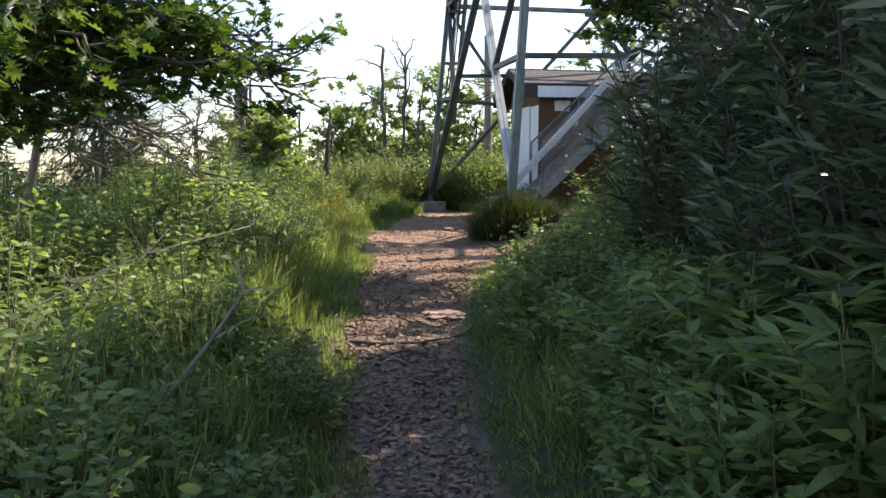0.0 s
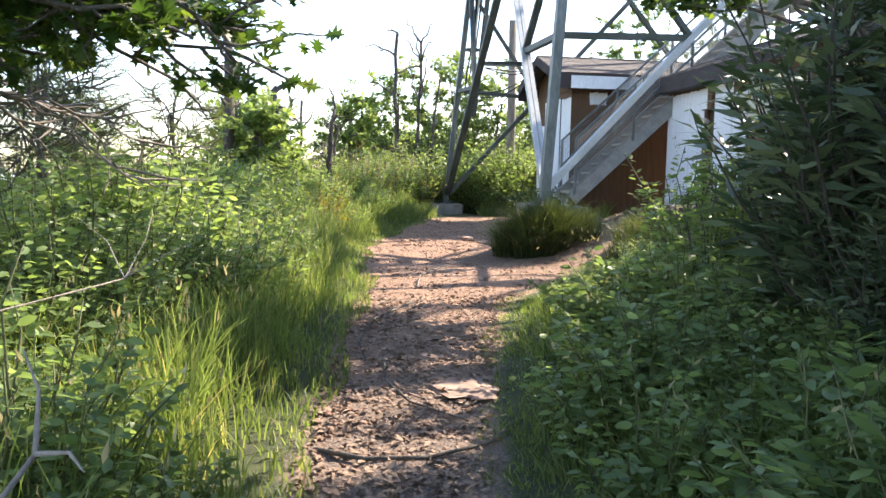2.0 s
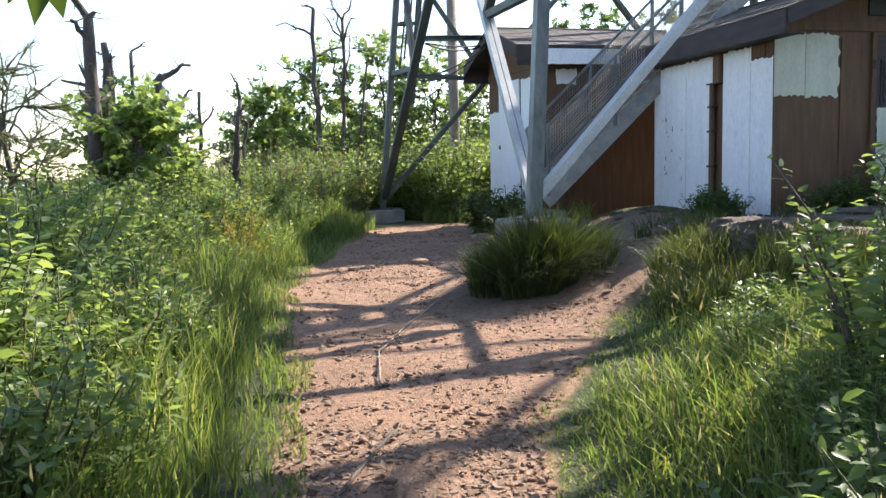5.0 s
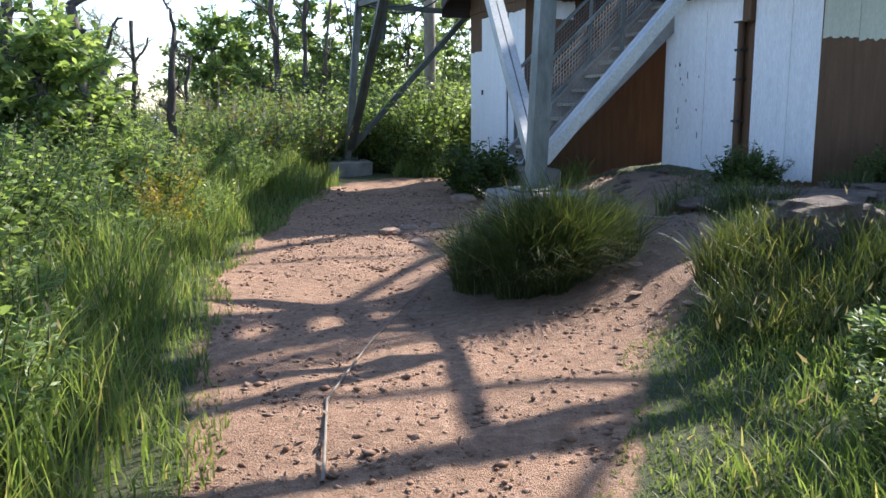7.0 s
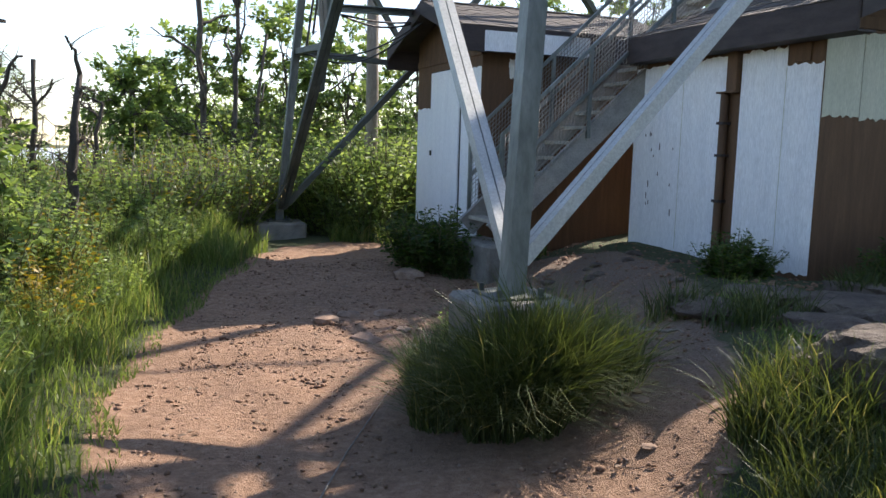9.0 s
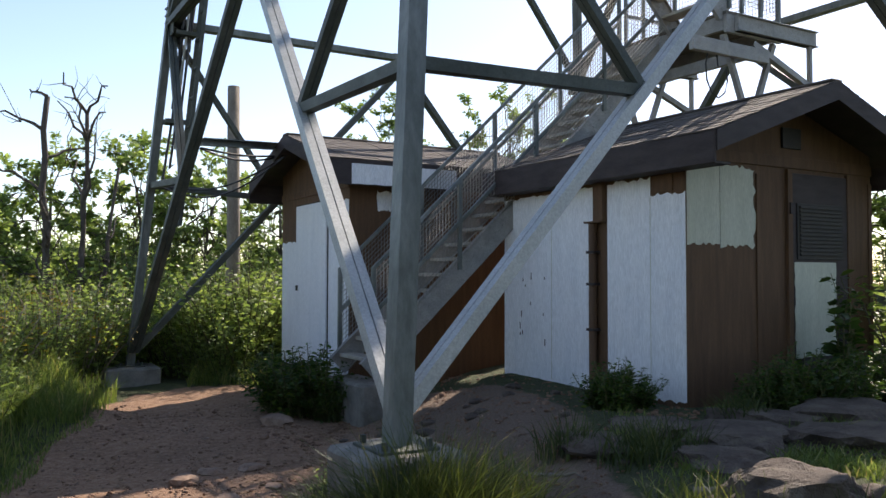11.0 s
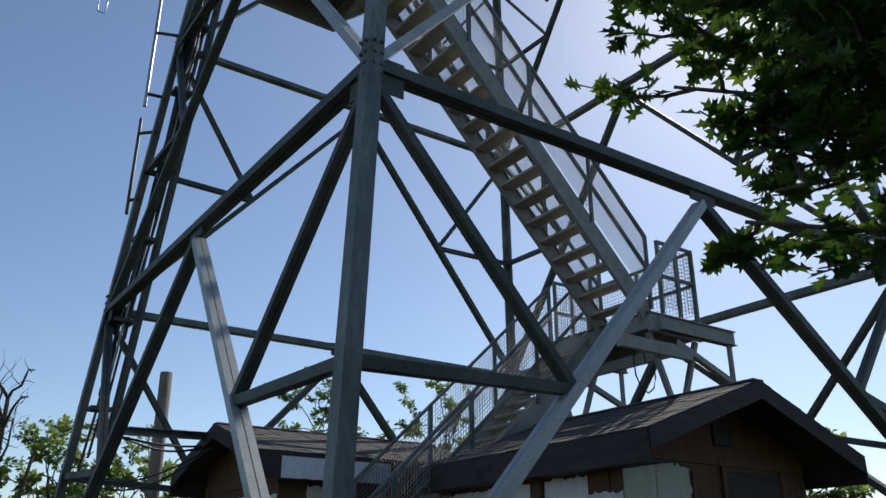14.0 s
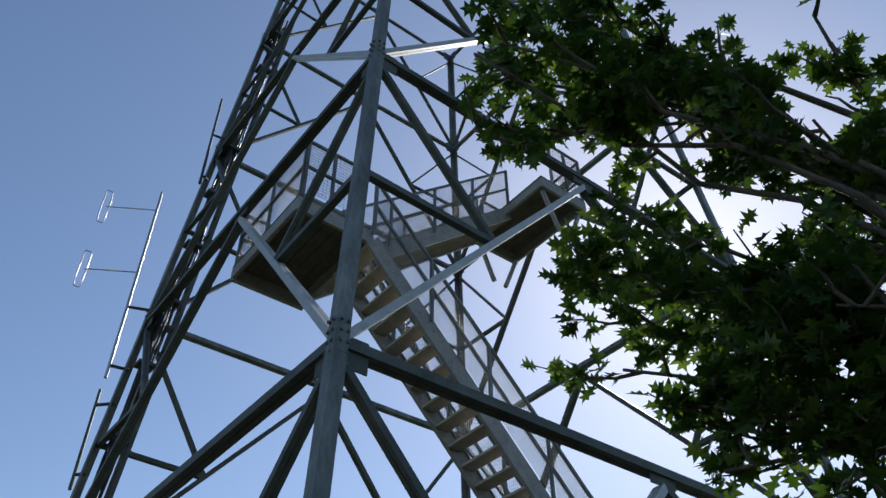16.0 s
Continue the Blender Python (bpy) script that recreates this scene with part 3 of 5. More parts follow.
for z in np.arange(2.8, 19.9, 0.45):
    p = leg_at("L", float(z))
    part("rung", boxes((p.x + 0.405, p.x + 0.435, p.y - 0.42, p.y - 0.12, z - 0.015, z + 0.015)), "steel_dark", ladder)
hang = thing("service_cable", "black power cable sagging from the tower leg to a shed roof", "cable", TW)
a0, b0 = leg_at("L", 3.25), Vector((-2.75, 2.4, 3.55))
for k in range(2):
    pts = [a0.lerp(b0, i / 12) - Vector((0, 0, (0.28 + 0.12 * k) * math.sin(math.pi * i / 12) - 0.03)) for i in range(13)]
    part("cable", tube_mesh("cable", tube(pts, [0.014] * 13, 5), "black"), "black", hang)
conduit = thing("cable_conduit", "grey steel conduit arm from the tower leg to a shed roof", "conduit", TW)
bm = bmesh.new()
prism(bm, (-4.02, 2.15, 3.64), (-2.72, 2.62, 3.74), (0, 0, 1), [(-0.05, -0.06), (0.05, -0.06), (0.05, 0.06), (0.035, 0.06), (0.035, -0.045), (-0.035, -0.045), (-0.035, 0.06), (-0.05, 0.06)])
part("channel", bm, "steel", conduit)
for k in range(2):
    a1, b1 = Vector((-4.02, 2.2 + 0.05 * k, 3.56)), Vector((-2.7, 2.7, 3.62))
    pts = [a1.lerp(b1, i / 10) - Vector((0, 0, (0.05 + 0.07 * k) * math.sin(math.pi * i / 10))) for i in range(11)]
    part("cable", tube_mesh("cable", tube(pts, [0.016] * 11, 5), "black"), "black", conduit)
loop = thing("cable_loop", "loose black cable loop hanging under the stair landing", "cable", TW)
pts = [Vector((1.6 + 0.16 * math.cos(a * 0.7) + 0.02 * a, -1.55, 4.6 + 0.28 * math.sin(a * 0.7) - 0.02 * a)) for a in range(11)]
part("cable", tube_mesh("cable", tube(pts, [0.011] * 11, 5), "black"), "black", loop)


def folded_dipole_mast(v, u, z0, z1, loops, metal="aluminium"):
    ant = thing("antenna_mast", "slim aluminium antenna mast clamped to the tower leg", "antenna", TW, "tower antennas")
    part("mast", tube_mesh("mast", tube([(v, u, z0), (v, u, z1)], [0.03, 0.026], 8), metal), metal, ant)
    for z in loops:
        part("boom", tube_mesh("boom", tube([(v, u, z), (v - 0.84, u + 0.5, z)], [0.014, 0.014], 6), "aluminium"), "aluminium", ant)
        pts = []
        for i in range(24):
            a = 2 * math.pi * i / 24
            pts.append((v - 0.86 + 0.07 * math.cos(a), u + 0.51, z + 0.42 * (1 if math.sin(a) > 0 else -1) * min(1, abs(math.sin(a)) * 1.6 + 0.1) if abs(math.sin(a)) > 1e-6 else z))
        part("folded_dipole", tube_mesh("folded_dipole", tube(pts + [pts[0]], [0.011] * 25, 5), "aluminium"), "aluminium", ant)
    for z in (z0 + 0.25, z0 + 1.5):
        p = leg_at("L", z)
        part("standoff", tube_mesh("standoff", tube([(v, u, z), (p.x + 0.02, p.y, z)], [0.03, 0.03], 6), "steel_dark"), "steel_dark", ant)
    return ant


folded_dipole_mast(-4.05, 3.8, 9.3, 13.7, (13.2, 11.6))
folded_dipole_mast(-4.02, 4.05, 7.4, 9.2, (), "steel_dark")
folded_dipole_mast(-3.5, 3.3, 13.9, 16.6, (), "steel_dark")

# ---- sheds ----


def ragged(x0, x1, z0, z1, y, t, seed, sides="b", amp=0.025, n=14):
    """A coat of paint as a thin plate in the plane y with brushed, uneven edges."""
    bm = bmesh.new()
    r = random.Random(seed)
    bottom = [(x0 + (x1 - x0) * i / n, z0 + (r.uniform(-amp, amp) if "b" in sides else 0)) for i in range(n + 1)]
    right = [(x1 + (r.uniform(-amp, amp) if "r" in sides else 0), z0 + (z1 - z0) * i / n) for i in range(1, n)]
    top = [(x1 - (x1 - x0) * i / n, z1 + (r.uniform(-amp, amp) if "t" in sides else 0)) for i in range(n + 1)]
    left = [(x0 + (r.uniform(-amp, amp) if "l" in sides else 0), z1 - (z1 - z0) * i / n) for i in range(1, n)]
    ring = bottom + right + top + left
    fr = [bm.verts.new((x, y, z)) for x, z in ring]
    bk = [bm.verts.new((x, y + t, z)) for x, z in ring]
    bm.faces.new(fr)
    for i in range(len(ring)):
        j = (i + 1) % len(ring)
        bm.faces.new((fr[j], fr[i], bk[i], bk[j]))
    return bm


def turned(bm, m):
    bm.transform(m)
    return bm


def gable_shed(name, label, length, width, base, eave, ridge, front, back, over_y, depth, m):
    """Ridge along x from 0 to length; gables at both ends; y from 0 to width."""
    sh = thing(name, label, "shed", m)
    t = 0.06
    part("long_wall", boxes((t, length - t, 0, t, base, eave)), "brown", sh)
    part("long_wall", boxes((t, length - t, width - t, width, base, eave)), "brown", sh)
    for x in (0, length - t):
        bm = bmesh.new()
        prof = [(0, base), (width, base), (width, eave), (width / 2, ridge - 0.06), (0, eave)]
        f0 = [bm.verts.new((x, y, z)) for y, z in prof]
        f1 = [bm.verts.new((x + t, y, z)) for y, z in prof]
        bm.faces.new(f0)
        bm.faces.new(f1[::-1])
        for i in range(5):
            j = (i + 1) % 5
            bm.faces.new((f0[j], f0[i], f1[i], f1[j]))
        bmesh.ops.recalc_face_normals(bm, faces=bm.faces[:])
        part("gable_wall", bm, "brown", sh)
    slope = (ridge - eave) / (width / 2)
    for s in (0, 1):
        e_y = -over_y if s == 0 else width + over_y
        e_z = ridge - slope * (width / 2 + over_y)
        bm = bmesh.new()
        x0, x1 = -front, length + back
        quad_v = [(x0, width / 2, ridge), (x1, width / 2, ridge), (x1, e_y, e_z), (x0, e_y, e_z)]
        lo = [bm.verts.new(v) for v in quad_v]
        hi = [bm.verts.new((a, b, c + 0.03)) for a, b, c in quad_v]
        for f in ((lo[3], lo[2], lo[1], lo[0]), tuple(hi), (lo[0], lo[1], hi[1], hi[0]), (lo[1], lo[2], hi[2], hi[1]), (lo[2], lo[3], hi[3], hi[2]), (lo[3], lo[0], hi[0], hi[3])):
            bm.faces.new(f)
        bmesh.ops.recalc_face_normals(bm, faces=bm.faces[:])
        deck = part("roof_deck", bm, "fascia", sh)
        # courses of shingle tabs, each a little uneven
        r = random.Random(3 + s)
        courses = 11
        tab = bpy.data.meshes.new("shingle")
        run = (width / 2 + over_y) / courses
        tb = bmesh.new()
        pitch = slope if s == 0 else -slope
        w = 0.245
        box(tb, 0, w, 0, run * 1.25, 0, 0.012)
        tb.to_mesh(tab)
        tb.free()
        tab.materials.append(M["shingle"])
        for k in range(courses):
            n = int((x1 - x0) / 0.255)
            for i in range(n + 1):
                x = x0 - 0.02 + i * (x1 - x0 + 0.02 - w) / n
                y = e_y + (run * k - 0.03 + r.uniform(-0.008, 0.008)) * (1 if s == 0 else -1)
                z = e_z + slope * (run * k - 0.03) + 0.034 + 0.004 * (i % 2)
                ob = new("shingle", tab)
                ob.parent = deck
                tilt = math.atan(slope) - 0.03 + r.uniform(-0.012, 0.012)
                ob.matrix_basis = Matrix.Translation((x + (0 if s == 0 else w), y, z)) @ Matrix.Rotation(0 if s == 0 else math.pi, 4, "Z") @ Matrix.Rotation(tilt, 4, "X")
        # boards along the eaves and up the gables
        yb = e_y + (0.0 if s == 0 else 0.0)
        part("eave_fascia", boxes((x0 - 0.02, x1 + 0.02, yb - (0.03 if s == 0 else 0), yb + (0 if s == 0 else 0.03), e_z - depth, e_z + 0.022), bevel=0.004), "fascia", sh)
        for x in (x0 - 0.03, x1):
            bm = bmesh.new()
            pr = [(width / 2, ridge + 0.028), (e_y, e_z + 0.028), (e_y, e_z - depth * 0.6), (width / 2, ridge - 0.16)]
            f0 = [bm.verts.new((x, y, z)) for y, z in pr]
            f1 = [bm.verts.new((x + 0.03, y, z)) for y, z in pr]
            bm.faces.new(f0)
            bm.faces.new(f1)
            for i in range(4):
                j = (i + 1) % 4
                bm.faces.new((f0[i], f0[j], f1[j], f1[i]))
            bmesh.ops.recalc_face_normals(bm, faces=bm.faces[:])
            part("barge_board", bm, "fascia", sh)
    part("roof_ridge", boxes((-front - 0.02, length + back + 0.02, width / 2 - 0.09, width / 2 + 0.09, ridge + 0.02, ridge + 0.05), bevel=0.012), "shingle", sh)
    return sh


# larger shed: ridge runs away from the camera; its gable wall with the door faces the viewer
# local x = away from the gable, local y = towards the painted long wall
S1 = TW @ Matrix.Translation((2.27, -3.3, 0)) @ Matrix.Rotation(math.pi / 2, 4, "Z")
shed1 = gable_shed("utility_shed", "brown plywood utility shed with patchy white paint and shingled roof", 3.1, 2.99, 0.25, 3.22, 3.77, 0.6, 0.05, 0.27, 0.27, S1)
W1 = 2.99
# white paint on the long wall (outer face at y = W1)
face_long = Matrix.Translation((0, W1 + 0.001, 0))
for i, (x0, x1, z0, z1, sides) in enumerate(((0.003, 0.47, 0.6, 2.66, "bt"), (0.474, 1.12, 0.58, 2.84, "bt"), (1.33, 2.1, 0.47, 2.82, "bt"), (2.104, 3.08, 0.42, 2.81, "bt"))):
    part("white_paint_patch", ragged(x0, x1, z0, z1, W1 + 0.006, -0.005, 20 + i, sides, 0.02), "white", shed1, "brushed white paint patch with uneven edges")
for x in (0.474, 2.104):
    part("batten_joint", boxes((x - 0.003, x + 0.003, W1, W1 + 0.008, 0.62, 2.64)), "cream", shed1)
part("downpipe", tube_mesh("downpipe", tube([(1.3, W1 + 0.06, 0.35), (1.3, W1 + 0.06, 2.44)], [0.045, 0.045], 10), "brown"), "brown", shed1, "brown painted downpipe")
part("downpipe_head", boxes((1.12, 1.4, W1, W1 + 0.11, 2.42, 2.44), (1.13, 1.29, W1, W1 + 0.07, 2.44, 2.86), bevel=0.006), "brown", shed1)
part("bracket_box", boxes((0.16, 0.4, W1, W1 + 0.02, 2.68, 2.86), bevel=0.004), "brown", shed1)
for z in (1.25, 1.75, 2.1):
    part("pipe_strap", boxes((1.245, 1.355, W1, W1 + 0.11, z - 0.015, z + 0.015)), "fascia", shed1)
# small dark scars in the paint
scars = random.Random(5)
for i in range(14):
    x, z, h = scars.choice((2.6, 2.75, 2.45, 2.3)) + scars.uniform(-0.1, 0.1), scars.uniform(1.0, 2.0), scars.uniform(0.02, 0.09)
    part("paint_scar", boxes((x, x + 0.014, W1 + 0.006, W1 + 0.009, z, z + h)), "fascia", shed1)
# gable wall (outer face at x = 0)
to_gable = Matrix(((0, 1, 0, 0), (-1, 0, 0, W1), (0, 0, 1, 0), (0, 0, 0, 1)))


def on_gable(bm):
    """From (along the wall from its painted corner, out = -y, up) to the shed."""
    return turned(bm, to_gable)


part("cream_panel", on_gable(ragged(0.01, 0.47, 2.16, 2.95, -0.006, 0.006, 31, "bt", 0.02)), "cream", shed1, "faded cream paint panel")
part("cream_panel", on_gable(ragged(0.478, 0.99, 2.14, 2.95, -0.006, 0.006, 32, "brt", 0.025)), "cream", shed1, "faded cream paint panel")
for x in (1.01, 2.93):
    part("corner_board", on_gable(boxes((x, x + 0.06, -0.018, 0, 0.4, 2.9), bevel=0.003)), "brown", shed1)
part("band_board", on_gable(boxes((0.0, 2.99, -0.022, 0, 2.99, 3.11), bevel=0.003)), "brown", shed1)
door = part("door", on_gable(boxes((1.56, 2.5, -0.03, 0, 0.55, 2.94), bevel=0.004)), "fascia", shed1, "dark brown plywood door")
part("door_trim", on_gable(boxes((1.48, 1.555, -0.04, 0, 0.5, 2.98), (2.505, 2.58, -0.04, 0, 0.5, 2.98), bevel=0.003)), "brown", shed1)
vent = part("louvre_vent", on_gable(boxes((1.62, 2.4, -0.045, -0.032, 2.02, 2.62), bevel=0.003)), "louvre", shed1, "black slatted door vent")
for i in range(13):
    z = 2.06 + 0.042 * i
    part("slat", on_gable(boxes((1.65, 2.37, -0.064, -0.046, z, z + 0.026), bevel=0.003)), "louvre", vent)
part("white_door_patch", on_gable(ragged(1.58, 2.28, 0.97, 1.99, -0.037, 0.005, 41, "blr", 0.012)), "cream", shed1, "chalky white lower door panel")
part("soffit", boxes((-0.55, 3.12, W1 + 0.005, W1 + 0.265, 2.86, 2.88)), "fascia", shed1)
part("gable_vent", on_gable(boxes((1.42, 1.72, -0.03, 0, 3.2, 3.42), bevel=0.004)), "louvre", shed1)
part("door_hinge", on_gable(boxes((1.5, 1.56, -0.055, -0.03, 2.5, 2.62))), "fascia", shed1)

# smaller shed: its gable with the white door faces sideways, the long wall faces the stairs
S2 = TW @ Matrix.Translation((-2.4, 0.92, 0))
W2 = 2.6
shed2 = gable_shed("storage_shed", "small brown plywood shed with a white door and shingled roof", 2.9, W2, 0.1, 3.40, 3.82, 0.42, 0.3, 0.32, 0.3, S2)
part("white_strip", ragged(-0.13, 1.42, 3.01, 3.27, -0.357, 0.006, 51, "b", 0.006), "white", shed2, "white painted stretch of eave board")
part("soffit", boxes((-0.4, 3.1, -0.315, -0.005, 3.04, 3.06)), "fascia", shed2)
part("white_patch", ragged(0.4, 0.78, 2.71, 2.97, -0.006, 0.006, 52, "btlr", 0.015), "white", shed2)
to_side = Matrix(((0, 1, 0, 0), (-1, 0, 0, W2), (0, 0, 1, 0), (0, 0, 0, 1)))
for i, (x0, x1, z0, z1, sides) in enumerate(((0.02, 0.66, 0.5, 2.35, "t"), (1.9, 2.58, 0.45, 2.85, "t"))):
    part("white_paint_patch", turned(ragged(x0, x1, z0, z1, -0.006, 0.006, 60 + i, sides, 0.02), to_side), "white", shed2)
door2 = part("door", turned(boxes((0.69, 1.86, -0.03, 0, 0.5, 2.88), bevel=0.004), to_side), "white", shed2, "scuffed white door")
part("door_gap", turned(boxes((0.665, 0.685, -0.012, 0, 0.5, 2.9), (1.865, 1.885, -0.012, 0, 0.5, 2.9), (0.685, 1.865, -0.012, 0, 2.885, 2.9)), to_side), "louvre", shed2)
part("latch", turned(boxes((0.72, 0.78, -0.05, -0.03, 1.62, 1.7), bevel=0.005), to_side), "louvre", door2)
part("band_board", turned(boxes((0.0, 2.6, -0.02, 0, 3.0, 3.1), bevel=0.003), to_side), "brown", shed2)

# timber pole behind the smaller shed
pole = thing("timber_pole", "plain weathered timber pole standing behind the shed", "pole", Matrix.Translation((-0.26, 24.44, 0)))
g = float(land(-0.26, 24.44))
part("shaft", tube_mesh("shaft", tube([(0, 0, g - 0.2), (0.02, 0, 2.5), (0, 0, 5.3)], [0.13, 0.12, 0.11], 10), "deadwood"), "deadwood", pole)
part("peg", boxes((-0.02, 0.24, -0.015, 0.015, 4.02, 4.05)), "steel_dark", pole)

# ---- plants ----


def bent(a, b, sag, n=6, wobble=0.05, r=random):
    a, b = Vector(a), Vector(b)
    L = (b - a).length
    out = []
    for i in range(n + 1):
        k = i / n
        p = a.lerp(b, k) + Vector((0, 0, sag * math.sin(math.pi * k)))
        if 0 < i:
            p += Vector((r.uniform(-1, 1), r.uniform(-1, 1), r.uniform(-1, 1))) * wobble * L * (0.4 + k) * 0.5
        out.append(p)
    return out


def shrub(name, label, category, seed, height, spread, stems, per_stem, shape, size, leaf, stem="stem", lean=0.3, low=0.12, group="", droop=-0.1):
    """Many stems from one root, with leaves set round their upper parts."""
    r = random.Random(seed)
    th = thing(name, label, category, group=group)
    store, pos, axis, sz = ([], []), [], [], []
    for s in range(stems):
        a = r.uniform(0, 2 * math.pi)
        rad = spread * math.sqrt(r.random())
        root = Vector((math.cos(a), math.sin(a), 0)) * rad * 0.35
        h = height * r.uniform(0.55, 1.0) * (1 - 0.35 * (rad / spread) ** 2)
        tip = Vector((math.cos(a) * rad + r.uniform(-lean, lean) * 0.4, math.sin(a) * rad + r.uniform(-lean, lean) * 0.4, h))
        line = bent(root, tip, 0.0, 5, 0.06, r)
        tube(line, [0.009 * height ** 0.5 * (1 - 0.85 * i / 5) + 0.0015 for i in range(6)], 4, store)
        for k in range(per_stem):
            q = low + (1 - low) * (k + r.random()) / per_stem
            i = min(int(q * 5), 4)
            p = line[i].lerp(line[i + 1], q * 5 - i)
            b = r.uniform(0, 2 * math.pi)
            out = Vector((math.cos(b), math.sin(b), r.uniform(-0.2, 0.7)))
            reach = r.uniform(0.0, 0.22) * (1.2 - q) * spread
            pos.append(p + out * reach)
            axis.append(out + Vector((0, 0, droop)))
            sz.append(size * r.uniform(0.55, 1.15) * (1.1 - 0.35 * q))
    tagged(part("stem_growth", tube_mesh("stem_growth", store, stem), stem, th), kind="stuff")
    tagged(part("foliage", leaf_mesh("foliage", pos, axis, sz, shape, leaf), leaf, th), kind="stuff")
    return th


def tree(name, label, seed, base, fork, tips, twig, n_leaf, shape, size, leaf, trunk_r=0.12, twigs=7, bare=0.0, group="", bark="bark", inner=0.4):
    """A trunk, limbs to the tips, twigs round every limb's outer half, and leaves on the twigs; world coordinates about base."""
    r = random.Random(seed)
    th = thing(name, label, "tree", Matrix.Translation(base), group)
    b0, fork = Vector((0, 0, -0.3)), Vector(fork) - Vector(base)
    store, pos, axis, sz = ([], []), [], [], []
    line = bent(b0, fork, 0, 6, 0.04, r)
    tube(line, [trunk_r * (1.25 - 0.5 * i / 6) for i in range(7)], 9, store)
    part("trunk", tube_mesh("trunk", store, bark), bark, th)
    store = ([], [])
    for t in tips:
        tip = Vector(t) - Vector(base)
        start = line[r.choice((4, 5, 6))]
        L = (tip - start).length
        limb = bent(start, tip, 0.12 * L, 8, 0.07, r)
        tube(limb, [trunk_r * 0.34 * (1 - 0.85 * i / 8) + 0.004 for i in range(9)], 6, store)
        for k in range(twigs):
            q = inner + (1 - inner) * (k + r.random()) / twigs
            i = min(int(q * 8), 7)
            p = limb[i].lerp(limb[i + 1], q * 8 - i)
            d = Vector((r.gauss(0, 1), r.gauss(0, 1), r.gauss(0.05, 0.7))).normalized()
            end = p + (d * 0.8 + (tip - start).normalized() * 0.5) * twig * r.uniform(0.5, 1.1)
            tw = bent(p, end, -0.05 * twig, 4, 0.1, r)
            tube(tw, [0.012 * (1 - 0.8 * j / 4) + 0.0015 for j in range(5)], 4, store)
            if r.random() < bare:
                continue
            for j in range(n_leaf):
                f = r.uniform(0.25, 1.0)
                m = min(int(f * 4), 3)
                c = tw[m].lerp(tw[m + 1], f * 4 - m)
                out = Vector((r.gauss(0, 1), r.gauss(0, 1), r.gauss(-0.15, 0.5)))
                pos.append(c + out.normalized() * r.uniform(0.0, 0.12) * twig)
                axis.append(out + (end - p).normalized() * 0.6)
                sz.append(size * r.uniform(0.6, 1.15))
    tagged(part("branch_growth", tube_mesh("branch_growth", store, bark), bark, th), kind="stuff")
    if pos:
        part("crown", leaf_mesh("crown", pos, axis, sz, shape, leaf), leaf, th)
    return th


def spread_copies(proto, spots, rise=0.0):
    """The first spot takes the proto itself, the others copies of it."""
    for i, (x, y, s, a) in enumerate(spots):
        m = Matrix.Translation(at_ground(x, y, -0.04 + rise)) @ Matrix.Rotation(a, 4, "Z") @ Matrix.Scale(s, 4)
        if i == 0:
            proto.matrix_basis = m
        else:
            c = copy_thing(proto, m)
            c.matrix_basis = m


pick = random.Random(11)


def scatter(n, x0, x1, y0, y1, clear=0.5, lo=0.8, hi=1.25, avoid=True):
    out = []
    tries = 0
    while len(out) < n and tries < 4000:
        tries += 1
        x, y = pick.uniform(x0, x1), pick.uniform(y0, y1)
        if off_path(x, y) < clear:
            continue
        if avoid:
            q = TW.inverted() @ Vector((x, y, 0))
            if (-1.6 < q.x < 2.5 and -4.6 < q.y < -0.2) or (-3.0 < q.x < 1.2 and 0.3 < q.y < 3.9) or (-3.6 < q.x < 2.5 and -0.9 < q.y < 0.9) or (abs(q.x + 4.45) < 0.5 and abs(q.y + 4.45) < 0.5):
                continue
        out.append((x, y, pick.uniform(lo, hi), pick.uniform(0, 6.28)))
    return out


def left_of(n, y0, y1, d0, d1, lo=0.8, hi=1.25):
    out = []
    for _ in range(n):
        y = pick.uniform(y0, y1)
        out.append((float(np.interp(y, PY, PL)) - pick.uniform(d0, d1), y, pick.uniform(lo, hi), pick.uniform(0, 6.28)))
    return out


def right_of(n, y0, y1, d0, d1, lo=0.8, hi=1.25):
    out = []
    for _ in range(n):
        y = pick.uniform(y0, y1)
        out.append((float(np.interp(y, PY, PR)) + pick.uniform(d0, d1), y, pick.uniform(lo, hi), pick.uniform(0, 6.28)))
    return out


# broad-leaved shrubs and tall weeds
bright = [shrub("shrub", "bright green leafy shrub in the hedgerow", "shrub", 100 + i, 1.25, 0.6, 30, 46, "oval", 0.11, "leaf_bright", group="hedgerow shrubs") for i in range(2)]
mid = [shrub("shrub", "dense mid-green leafy shrub beside the path", "shrub", 110 + i, 1.2, 0.65, 32, 44, "oval", 0.095, "leaf_mid", group="hedgerow shrubs") for i in range(2)]
thicket = [shrub("thicket_shrub", "sunlit green thicket shrub behind the path", "shrub", 115 + i, 1.7, 0.95, 52, 56, "tiny", 0.1, "leaf_bright", group="thicket shrubs") for i in range(3)]
weed = [shrub("tall_weed", "tall upright weeds with narrow leaves", "weeds", 120 + i, 1.05, 0.45, 26, 42, "lance", 0.13, "leaf_bright", lean=0.2, group="tall weeds", droop=0.15) for i in range(2)]
bramble = [shrub("bramble", "shaded bramble clump with drooping leaves", "bramble", 130 + i, 0.95, 0.7, 26, 40, "oval", 0.12, "leaf_mid", lean=0.5, group="brambles", droop=-0.2) for i in range(2)]
